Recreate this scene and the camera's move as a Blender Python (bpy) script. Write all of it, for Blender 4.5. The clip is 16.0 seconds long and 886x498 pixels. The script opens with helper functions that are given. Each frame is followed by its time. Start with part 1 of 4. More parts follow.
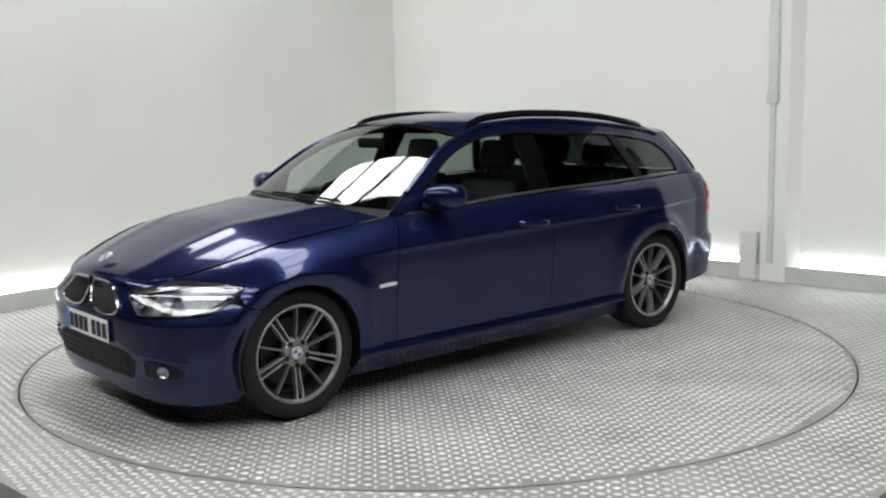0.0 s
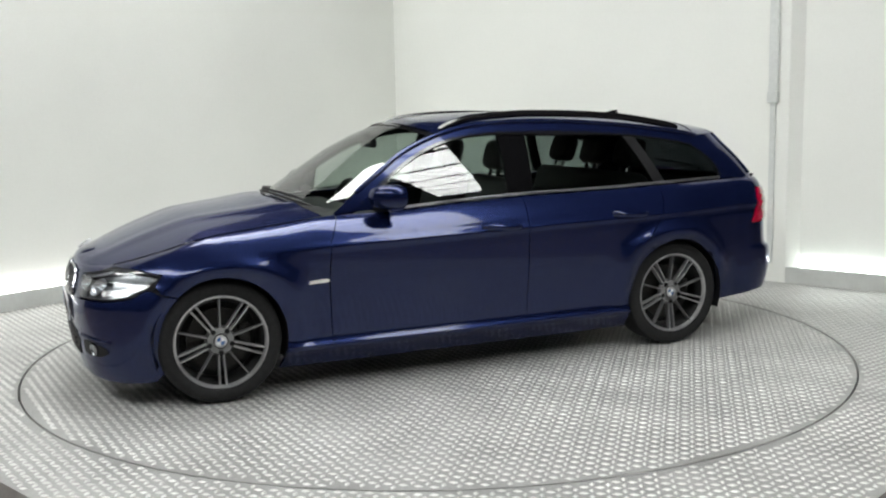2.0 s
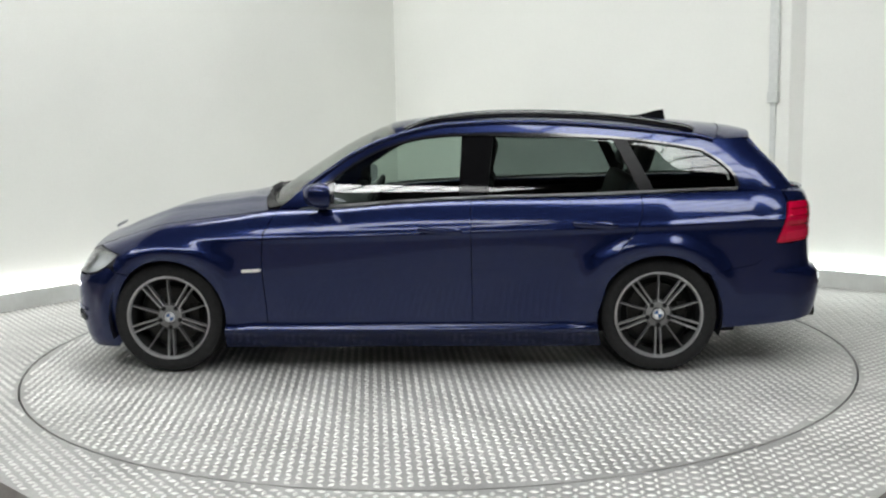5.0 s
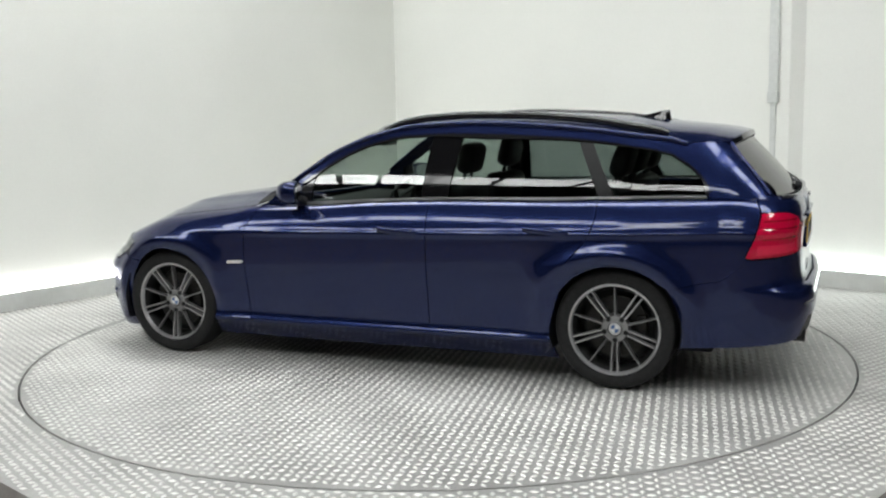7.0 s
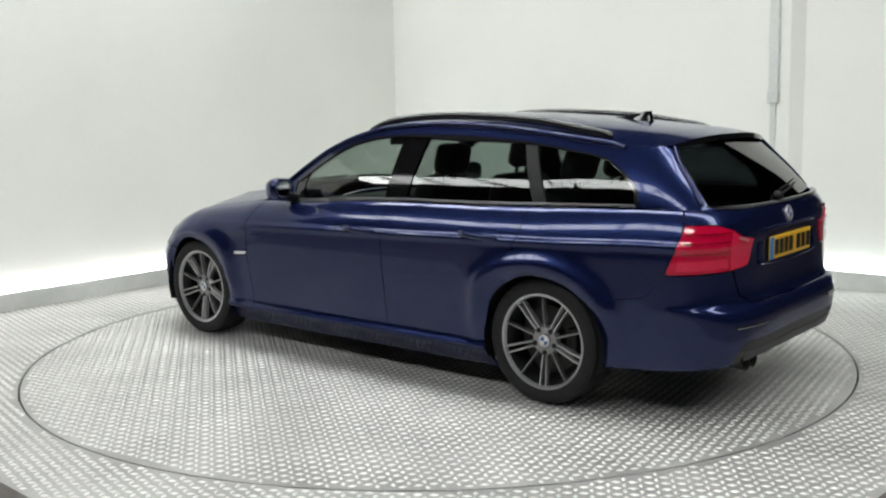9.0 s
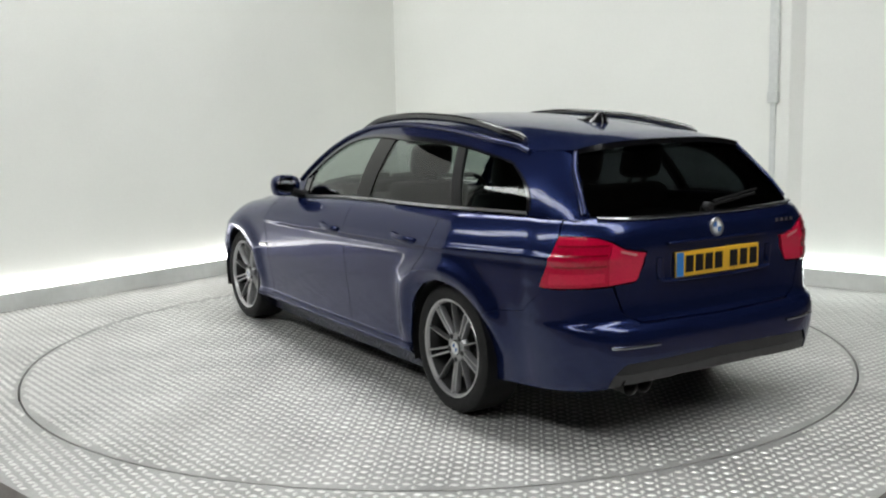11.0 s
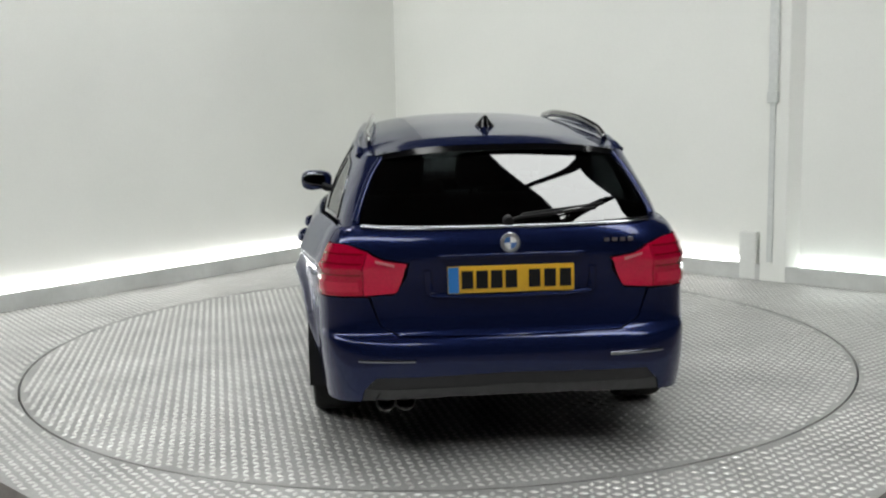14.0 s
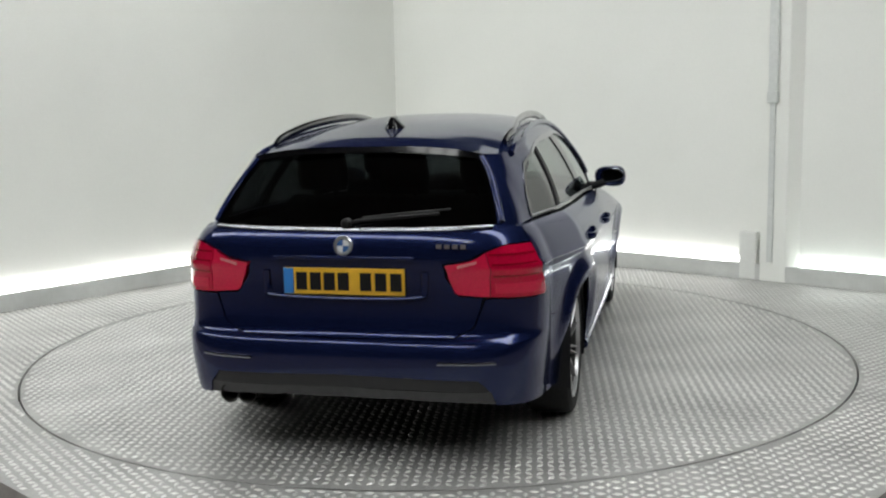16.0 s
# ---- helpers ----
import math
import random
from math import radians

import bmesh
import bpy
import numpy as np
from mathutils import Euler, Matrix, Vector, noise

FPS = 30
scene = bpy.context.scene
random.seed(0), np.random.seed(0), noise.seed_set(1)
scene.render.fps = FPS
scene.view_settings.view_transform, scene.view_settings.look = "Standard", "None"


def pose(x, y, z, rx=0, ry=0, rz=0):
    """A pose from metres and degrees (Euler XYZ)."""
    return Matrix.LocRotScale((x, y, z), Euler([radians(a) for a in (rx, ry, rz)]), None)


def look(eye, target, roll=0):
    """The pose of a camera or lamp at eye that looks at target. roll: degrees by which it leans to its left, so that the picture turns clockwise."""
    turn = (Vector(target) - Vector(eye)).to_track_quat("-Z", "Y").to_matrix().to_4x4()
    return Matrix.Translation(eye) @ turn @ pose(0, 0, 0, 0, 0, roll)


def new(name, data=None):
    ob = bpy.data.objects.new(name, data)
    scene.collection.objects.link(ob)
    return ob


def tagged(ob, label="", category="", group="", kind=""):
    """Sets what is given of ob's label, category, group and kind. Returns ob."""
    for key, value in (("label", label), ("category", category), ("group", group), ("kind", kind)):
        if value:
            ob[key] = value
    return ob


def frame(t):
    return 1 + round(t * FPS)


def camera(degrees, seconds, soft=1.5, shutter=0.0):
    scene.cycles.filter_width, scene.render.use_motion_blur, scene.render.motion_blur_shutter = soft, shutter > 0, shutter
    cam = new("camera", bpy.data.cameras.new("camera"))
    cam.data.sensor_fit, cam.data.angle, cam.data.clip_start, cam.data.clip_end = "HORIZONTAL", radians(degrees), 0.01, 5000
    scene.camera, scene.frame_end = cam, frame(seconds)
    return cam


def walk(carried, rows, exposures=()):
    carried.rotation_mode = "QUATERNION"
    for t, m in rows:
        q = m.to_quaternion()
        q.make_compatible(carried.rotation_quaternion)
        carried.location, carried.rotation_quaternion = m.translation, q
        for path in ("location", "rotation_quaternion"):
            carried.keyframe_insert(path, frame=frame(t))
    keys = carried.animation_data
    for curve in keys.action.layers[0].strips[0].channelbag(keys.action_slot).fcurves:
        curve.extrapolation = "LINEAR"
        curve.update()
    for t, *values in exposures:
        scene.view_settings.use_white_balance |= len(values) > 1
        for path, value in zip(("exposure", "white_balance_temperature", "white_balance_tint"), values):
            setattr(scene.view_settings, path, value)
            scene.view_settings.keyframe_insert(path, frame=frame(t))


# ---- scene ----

# ---------- camera ----------
cam = camera(47.99, 16.0, soft=2.2)
EYE = Vector((0.0, -6.164, 1.482))
PAN, TILT = radians(0.373), radians(8.149)
AIM = EYE + Vector((math.sin(PAN) * math.cos(TILT), math.cos(PAN) * math.cos(TILT), -math.sin(TILT)))
walk(cam, [(0.0, look(EYE, AIM, -1.197)), (16.0, look(EYE, AIM, -1.197))], [(0.0, 0.06), (2.0, 0.23), (4.0, 0.26), (7.0, 0.25), (9.0, 0.24), (12.5, 0.05), (15.0, -0.05), (16.0, -0.03)])

# ---------- world and light ----------
world = bpy.data.worlds.new("hall_air")
scene.world = world
world.use_nodes = True
world.node_tree.nodes["Background"].inputs[0].default_value = (0.62, 0.66, 0.68, 1)
world.node_tree.nodes["Background"].inputs[1].default_value = 0.25
ROOFLIGHT = 10.2
STRIP = 5.8


# ---------- materials ----------
def material(name, color, rough=0.5, metal=0.0, coat=0.0, grain=0.0, grain_scale=30.0, stain=0.0, stain_scale=2.0, bump=0.0, bump_scale=60.0, spec=0.5, glow=0.0):
    m = bpy.data.materials.new(name)
    m.use_nodes = True
    nt = m.node_tree
    b = nt.nodes["Principled BSDF"]
    b.inputs["Roughness"].default_value = rough
    b.inputs["Metallic"].default_value = metal
    b.inputs["Specular IOR Level"].default_value = spec
    b.inputs["Coat Weight"].default_value = coat
    b.inputs["Coat Roughness"].default_value = 0.055
    b.inputs["Coat IOR"].default_value = 1.43
    b.inputs["Base Color"].default_value = (*color, 1)
    if glow:
        b.inputs["Emission Color"].default_value = (*color, 1)
        b.inputs["Emission Strength"].default_value = glow
    tc = nt.nodes.new("ShaderNodeTexCoord")
    last = None
    for amount, scale, detail in ((grain, grain_scale, 4), (stain, stain_scale, 6)):
        if amount:
            n = nt.nodes.new("ShaderNodeTexNoise")
            n.inputs["Scale"].default_value = scale
            n.inputs["Detail"].default_value = detail
            nt.links.new(tc.outputs["Object"], n.inputs["Vector"])
            r = nt.nodes.new("ShaderNodeMapRange")
            r.inputs[1].default_value, r.inputs[2].default_value = 0.3, 0.7
            r.inputs[3].default_value, r.inputs[4].default_value = 1 - amount, 1 + amount
            nt.links.new(n.outputs["Fac"], r.inputs[0])
            mix = nt.nodes.new("ShaderNodeVectorMath")
            mix.operation = "SCALE"
            if last:
                nt.links.new(last.outputs[0], mix.inputs[0])
            else:
                mix.inputs[0].default_value = color
            nt.links.new(r.outputs[0], mix.inputs["Scale"])
            last = mix
    if last:
        nt.links.new(last.outputs[0], b.inputs["Base Color"])
    if bump:
        n = nt.nodes.new("ShaderNodeTexNoise")
        n.inputs["Scale"].default_value = bump_scale
        n.inputs["Detail"].default_value = 5
        nt.links.new(tc.outputs["Object"], n.inputs["Vector"])
        bp = nt.nodes.new("ShaderNodeBump")
        bp.inputs["Strength"].default_value = bump
        bp.inputs["Distance"].default_value = 0.002
        nt.links.new(n.outputs["Fac"], bp.inputs["Height"])
        nt.links.new(bp.outputs[0], b.inputs["Normal"])
    return m


def glass(name, tint, rough=0.0, ior=1.5):
    """Thin glass: tinted see-through with a Fresnel gloss."""
    m = bpy.data.materials.new(name)
    m.use_nodes = True
    nt = m.node_tree
    nt.nodes.remove(nt.nodes["Principled BSDF"])
    out = nt.nodes["Material Output"]
    tr = nt.nodes.new("ShaderNodeBsdfTransparent")
    tr.inputs[0].default_value = (*tint, 1)
    gl = nt.nodes.new("ShaderNodeBsdfGlossy")
    gl.inputs["Roughness"].default_value = rough
    lw = nt.nodes.new("ShaderNodeLayerWeight")
    po = nt.nodes.new("ShaderNodeMath")
    po.operation = "POWER"
    po.inputs[1].default_value = 4.5
    f0 = ((ior - 1) / (ior + 1)) ** 2
    fr = nt.nodes.new("ShaderNodeMath")
    fr.operation = "MULTIPLY_ADD"
    fr.inputs[1].default_value, fr.inputs[2].default_value = 1 - 2 * f0, 2 * f0
    nt.links.new(lw.outputs["Facing"], po.inputs[0])
    nt.links.new(po.outputs[0], fr.inputs[0])
    mx = nt.nodes.new("ShaderNodeMixShader")
    nt.links.new(fr.outputs[0], mx.inputs[0])
    nt.links.new(tr.outputs[0], mx.inputs[1])
    nt.links.new(gl.outputs[0], mx.inputs[2])
    nt.links.new(mx.outputs[0], out.inputs[0])
    return m


PAINT = material("blue_metallic_paint", (0.0092, 0.0158, 0.065), 0.27, 0.6, 0.78, grain=0.12, grain_scale=900, spec=0.3)
PAINT.node_tree.nodes["Principled BSDF"].inputs["Specular Tint"].default_value = (0.25, 0.32, 0.55, 1)
GLASS = glass("clear_glass", (0.62, 0.70, 0.66), ior=1.55)
SCREEN = glass("windscreen_glass", (0.70, 0.76, 0.73), ior=1.6)
DARK_GLASS = glass("privacy_glass", (0.35, 0.40, 0.385), ior=1.38)
BACK_GLASS = glass("rear_window_glass", (0.04, 0.045, 0.05), ior=1.5)
LENS = glass("lamp_lens", (0.9, 0.92, 0.94), ior=1.5)
BLACK = material("black_plastic", (0.008, 0.008, 0.009), 0.5, grain=0.2, bump=0.3, bump_scale=400, spec=0.25)
GLOSS_BLACK = material("gloss_black_trim", (0.008, 0.008, 0.009), 0.12, coat=0.6)
PILLAR = material("black_pillar_film", (0.004, 0.004, 0.0045), 0.08, spec=0.3)
PALE = material("pale_reversing_lens", (0.60, 0.20, 0.23), 0.15, coat=1.0)
GREY = material("grey_diffuser_plastic", (0.045, 0.045, 0.047), 0.5, grain=0.15, bump=0.3, bump_scale=300)
# darker copy of the diffuser plastic for its shaded upper band
SHADED_DIFFUSER = material("shaded_diffuser_plastic", (0.013, 0.013, 0.015), 0.42, grain=0.15, bump=0.3, bump_scale=300)
MIRROR = material("mirror_silver", (0.30, 0.31, 0.33), 0.04, 1.0)
CHROME = material("chrome", (0.55, 0.56, 0.58), 0.16, 1.0)
TRIM = material("satin_aluminium_trim", (0.58, 0.59, 0.61), 0.3, 0.9, grain=0.05)
RUBBER = material("tyre_rubber", (0.016, 0.016, 0.0165), 0.8, grain=0.2, grain_scale=60, bump=0.4, bump_scale=150, spec=0.25)
ALLOY = material("grey_alloy", (0.27, 0.27, 0.275), 0.34, 0.75, 0.3, grain=0.08, grain_scale=80)
ALLOY_LIP = material("machined_alloy_lip", (0.46, 0.46, 0.47), 0.33, 0.8, grain=0.06)
# barrel and brake steel near black, painting in the shade between the spokes
RIMDARK = material("shaded_rim_barrel", (0.008, 0.008, 0.0085), 0.5, 0.2, grain=0.15)
STEEL = material("brake_steel", (0.035, 0.034, 0.033), 0.45, 0.8, grain=0.2, grain_scale=90)
CLOTH = material("black_seat_leather", (0.018, 0.018, 0.019), 0.55, grain=0.25, grain_scale=40, bump=0.3, bump_scale=120)
DASH = material("dark_dashboard", (0.02, 0.02, 0.021), 0.6, grain=0.2, bump=0.3, bump_scale=300)
RED = material("red_lamp_lens", (0.46, 0.003, 0.034), 0.12, 0.0, 1.0, grain=0.12, grain_scale=120)
RED_DARK = material("dark_red_rib", (0.24, 0.002, 0.016), 0.2, 0.0, 1.0)
RED_PALE = material("pale_red_reflector", (0.58, 0.012, 0.055), 0.15, 0.0, 1.0, grain=0.15, grain_scale=200)
LAMPBOWL = material("bright_lamp_bowl", (0.55, 0.56, 0.58), 0.25, 0.8)
SLAT = material("satin_grey_slat", (0.05, 0.05, 0.052), 0.35, 0.4)
BOWL = material("dark_chrome_bowl", (0.30, 0.31, 0.33), 0.18, 1.0)
REFLECT = material("lamp_reflector", (0.66, 0.67, 0.68), 0.25, 0.5, grain=0.2, grain_scale=45)
LAMPDARK = material("lamp_housing", (0.20, 0.203, 0.21), 0.3, 0.3, grain=0.25, grain_scale=35)
WHITE_CLEAR = material("clear_repeater", (0.75, 0.74, 0.70), 0.15, coat=1.0)
YELLOW = material("yellow_plate", (0.72, 0.42, 0.03), 0.4, grain=0.05)
PLATEWHITE = material("white_plate", (0.72, 0.74, 0.76), 0.4, grain=0.05)
BLUE = material("blue_band", (0.03, 0.20, 0.55), 0.4)
BADGE_BLUE = material("badge_blue", (0.06, 0.14, 0.34), 0.2, coat=1.0)
BADGE_WHITE = material("badge_white", (0.78, 0.79, 0.80), 0.2, coat=1.0)
WALLPAINT = material("white_wall_paint", (0.80, 0.81, 0.77), 0.75, grain=0.012, grain_scale=60, stain=0.03, stain_scale=0.9, bump=0.08, bump_scale=90)
PLINTHPAINT = material("white_plinth_paint", (0.55, 0.56, 0.54), 0.6, grain=0.03, stain=0.12, stain_scale=3)
TUBE = material("white_light_tube", (1.0, 0.985, 0.965), 0.5, glow=STRIP)
COOL_TUBE = material("cool_white_light_tube", (0.93, 1.0, 0.965), 0.5, glow=STRIP)
PLATE = material("galvanised_tread_plate", (0.325, 0.325, 0.313), 0.46, 0.35, grain=0.10, grain_scale=70, stain=0.20, stain_scale=2.2, bump=0.15, bump_scale=200)
# lighter than the plate: the glint of the bumps is put into the colour
TREAD = material("bright_tread_bumps", (0.63, 0.63, 0.61), 0.41, 0.4, grain=0.12, grain_scale=25, stain=0.18, stain_scale=2.0)
SEAM = material("dark_joint", (0.03, 0.03, 0.028), 0.7)
CONCRETE = material("brown_concrete", (0.20, 0.165, 0.15), 0.7, grain=0.12, grain_scale=40, stain=0.25, stain_scale=1.2, bump=0.3, bump_scale=60)
HALLWALL = material("grey_hall_cladding", (0.12, 0.12, 0.125), 0.8, grain=0.1, stain=0.2, stain_scale=0.6)
HALLROOF = material("dark_roof_lining", (0.05, 0.05, 0.053), 0.8, grain=0.1, stain=0.2, stain_scale=0.6)
SKYPANEL = material("bright_roof_light", (0.98, 1.0, 0.985), 0.5, glow=ROOFLIGHT)
# duller copy of the wall paint, with shade put into the colour
SHADED_WALL = material("shaded_wall_paint", (0.74, 0.75, 0.72), 0.7, grain=0.02, stain=0.05)
PIPEPAINT = material("grey_conduit", (0.62, 0.64, 0.62), 0.6, grain=0.05)


# ---------- mesh helpers ----------
def part(name, bm, mat, parent=None, label="", smooth=True, recalc=True):
    if recalc:
        bmesh.ops.recalc_face_normals(bm, faces=bm.faces[:])
    me = bpy.data.meshes.new(name)
    bm.to_mesh(me)
    bm.free()
    for m in mat if isinstance(mat, (list, tuple)) else [mat]:
        me.materials.append(m)
    if smooth:
        me.shade_smooth()
        me.set_sharp_from_angle(angle=radians(38))
    ob = new(name, me)
    if parent is not None:
        ob.parent = parent
    if label:
        tagged(ob, label)
    return ob


def box(bm, x0, x1, y0, y1, z0, z1, bevel=0.0):
    r = bmesh.ops.create_cube(bm, size=1)
    vs = r["verts"]
    for v in vs:
        v.co = Vector((x0 + (v.co.x + 0.5) * (x1 - x0), y0 + (v.co.y + 0.5) * (y1 - y0), z0 + (v.co.z + 0.5) * (z1 - z0)))
    if bevel:
        es = list({e for v in vs for e in v.link_edges})
        bmesh.ops.bevel(bm, geom=es, offset=bevel, segments=3, profile=0.5, affect="EDGES")
    return bm


def lathe(bm, profile, axis="Y", seg=48, closed=False):
    """Turn (radius, height) points round the y axis."""
    rings = []
    for r, h in profile:
        rings.append([bm.verts.new((r * math.cos(2 * math.pi * k / seg), h, r * math.sin(2 * math.pi * k / seg))) for k in range(seg)])
    n = len(rings)
    for i in range(n if closed else n - 1):
        a, b = rings[i], rings[(i + 1) % n]
        for k in range(seg):
            bm.faces.new((a[k], a[(k + 1) % seg], b[(k + 1) % seg], b[k]))
    return bm


def tube(bm, pts, rx, rz=None, seg=10, cap=True):
    """A tube along points; an oval of rx across and rz high."""
    rz = rz or rx
    pts = [Vector(p) for p in pts]
    rings = []
    for i, p in enumerate(pts):
        d = (pts[min(i + 1, len(pts) - 1)] - pts[max(i - 1, 0)]).normalized()
        up = Vector((0, 0, 1)) if abs(d.z) < 0.9 else Vector((1, 0, 0))
        a = d.cross(up).normalized()
        b = a.cross(d)
        rings.append([bm.verts.new(p + a * rx * math.cos(2 * math.pi * k / seg) + b * rz * math.sin(2 * math.pi * k / seg)) for k in range(seg)])
    for a, b in zip(rings, rings[1:]):
        for k in range(seg):
            bm.faces.new((a[k], a[(k + 1) % seg], b[(k + 1) % seg], b[k]))
    if cap:
        bm.faces.new(rings[0][::-1])
        bm.faces.new(rings[-1])
    return bm


def spline(pts, n=8):
    """Catmull-Rom through 2D or 3D points."""
    pts = [Vector(p) for p in pts]
    out = []
    for i in range(len(pts) - 1):
        p0, p1, p2, p3 = pts[max(i - 1, 0)], pts[i], pts[i + 1], pts[min(i + 2, len(pts) - 1)]
        for k in range(n):
            t = k / n
            out.append(0.5 * ((2 * p1) + (p2 - p0) * t + (2 * p0 - 5 * p1 + 4 * p2 - p3) * t * t + (3 * p1 - p0 - 3 * p2 + p3) * t ** 3))
    out.append(pts[-1])
    return out


def arc(cx, cz, r, a0, a1, n=16):
    return [Vector((cx + r * math.cos(radians(a0 + (a1 - a0) * k / n)), cz + r * math.sin(radians(a0 + (a1 - a0) * k / n)))) for k in range(n + 1)]


def table(x, pairs):
    xs, ys = zip(*pairs)
    return float(np.interp(x, xs, ys))


def smooth_table(pairs):
    """A smooth interpolation through pairs, sampled once."""
    line = spline([Vector(p) for p in pairs], 12)
    xs, ys = [p.x for p in line], [p.y for p in line]
    return lambda x: float(np.interp(x, xs, ys))


# ---------- the setting ----------
CORNER = Vector((-0.399, 4.649))
LEFT_END = Vector((-4.341, 0.110))
RIGHT_END = Vector((4.489, 0.353))
FRONT = Vector((0.198, -4.120))
RADIUS = 2.455
PLINTH = 0.132
WALL_TOP = 3.3


def prism(bm, outline, z0, z1):
    a = [bm.verts.new((p[0], p[1], z0)) for p in outline]
    b = [bm.verts.new((p[0], p[1], z1)) for p in outline]
    n = len(a)
    for k in range(n):
        bm.faces.new((a[k], a[(k + 1) % n], b[(k + 1) % n], b[k]))
    bm.faces.new(b)
    bm.faces.new(a[::-1])
    return bm


def run_of_wall(name, a, b, side):
    """A white wall with a low plinth in front; the wall stands back so that a ledge is left for the tubes."""
    d = (b - a).normalized()
    n = Vector((-d.y, d.x)) * side
    a = a - d * 0.25
    bm = bmesh.new()
    prism(bm, [a + n * 0.07, b + n * 0.07, b + n * 0.27, a + n * 0.27], -0.1, WALL_TOP)
    tagged(part(name, bm, WALLPAINT, smooth=False), "smooth white painted studio wall lit from below", "wall", kind="structure")
    bm = bmesh.new()
    prism(bm, [a, b, b + n * 0.068, a + n * 0.068], 0.001, PLINTH)
    tagged(part("plinth", bm, PLINTHPAINT, smooth=False), "low off-white plinth along the wall foot", "plinth", kind="structure")
    return d, n


def light_tube(a, d, n, s0, s1, glow=TUBE):
    """A slim light tube lying on the ledge of the plinth."""
    thing = new("light_strip")
    p0, p1 = a + d * s0, a + d * s1
    bm = bmesh.new()
    tube(bm, [(p0.x + n.x * 0.03, p0.y + n.y * 0.03, PLINTH + 0.028), (p1.x + n.x * 0.03, p1.y + n.y * 0.03, PLINTH + 0.028)], 0.024, seg=10)
    part("glowing_tube", bm, glow, thing)
    bm = bmesh.new()
    prism(bm, [p0 + n * 0.012, p1 + n * 0.012, p1 + n * 0.05, p0 + n * 0.05], PLINTH, PLINTH + 0.006)
    part("holder", bm, PLINTHPAINT, thing, smooth=False)
    tagged(thing, "glowing white light strip lying along the wall foot", "light strip", group="light strips at the wall foot")
    return thing


dl, nl = run_of_wall("wall_left", CORNER, LEFT_END, -1)
dr, nr = run_of_wall("wall_right", CORNER, CORNER.lerp(RIGHT_END, 0.84), 1)
for s0, s1 in ((1.30, 2.55), (2.57, 3.82), (3.84, 5.09)):
    light_tube(CORNER, dl, nl, s0, s1)
for s0, s1 in ((1.80, 2.55), (2.57, 3.90), (4.41, 5.4)):
    light_tube(CORNER, dr, nr, s0, s1, COOL_TUBE if s0 > 4 else TUBE)

# a boxed-in pilaster with a conduit on the right-hand wall
bm = bmesh.new()
a, b = CORNER + dr * 4.09, CORNER + dr * 4.30
prism(bm, [a - nr * 0.003, b - nr * 0.003, b + dr * 0.10 + nr * 0.078, a + nr * 0.078], 0.001, WALL_TOP)
tagged(part("pilaster", bm, WALLPAINT, smooth=False), "shallow white boxed pilaster on the wall", "pilaster", kind="structure")
# low box added for the shaded patch of wall beside the pilaster
bm = bmesh.new()
c0, c1 = CORNER + dr * 3.905, CORNER + dr * 4.055
prism(bm, [c0 - nr * 0.004, c1 - nr * 0.004, c1 + nr * 0.072, c0 + nr * 0.072], 0.001, 0.40)
bmesh.ops.bevel(bm, geom=bm.edges[:], offset=0.008, segments=2, affect="EDGES")
tagged(part("wall_shade_box", bm, SHADED_WALL), "low box in place of the dim wall at the pilaster foot", "boxing")
conduit = new("conduit")
cp = CORNER + dr * 4.172 - nr * 0.024
bm = bmesh.new()
prism(bm, [cp - dr * 0.04 + nr * 0.0, cp + dr * 0.04 + nr * 0.0, cp + dr * 0.04 + nr * 0.022, cp - dr * 0.04 + nr * 0.022], 1.55, WALL_TOP)
bmesh.ops.bevel(bm, geom=bm.edges[:], offset=0.006, segments=2, affect="EDGES")
part("trunking", bm, PIPEPAINT, conduit)
bm = bmesh.new()
prism(bm, [cp - dr * 0.024 + nr * 0.006, cp + dr * 0.024 + nr * 0.006, cp + dr * 0.024 + nr * 0.022, cp - dr * 0.024 + nr * 0.022], 0.16, 1.45)
bmesh.ops.bevel(bm, geom=bm.edges[:], offset=0.004, segments=2, affect="EDGES")
part("cable_cover", bm, PIPEPAINT, conduit)
bm = bmesh.new()
e0, e1 = cp - dr * 0.046, cp + dr * 0.046
prism(bm, [e0 - nr * 0.014, e1 - nr * 0.014, e1 + nr * 0.022, e0 + nr * 0.022], 1.452, 1.548)
bmesh.ops.bevel(bm, geom=bm.edges[:], offset=0.008, segments=2, affect="EDGES")
part("junction_box", bm, PIPEPAINT, conduit)
tagged(conduit, "grey vertical cable conduit with a junction box", "conduit")

# the platform of tread plate round the turntable
bm = bmesh.new()
outline = [CORNER, LEFT_END, FRONT, RIGHT_END]
N = 180
ring = [Vector((math.cos(2 * math.pi * k / N), math.sin(2 * math.pi * k / N))) * (RADIUS + 0.007) for k in range(N)]


def edge_at(d):
    """Where a ray from the middle leaves the platform."""
    best = 99
    for i in range(4):
        p, q = outline[i], outline[(i + 1) % 4]
        e = q - p
        det = d.x * -e.y + d.y * e.x
        if abs(det) > 1e-9:
            t = (p.x * -e.y + p.y * e.x) / det
            u = (d.x * p.y - d.y * p.x) / det
            if t > 0 and -1e-6 <= u <= 1 + 1e-6:
                best = min(best, t)
    return best


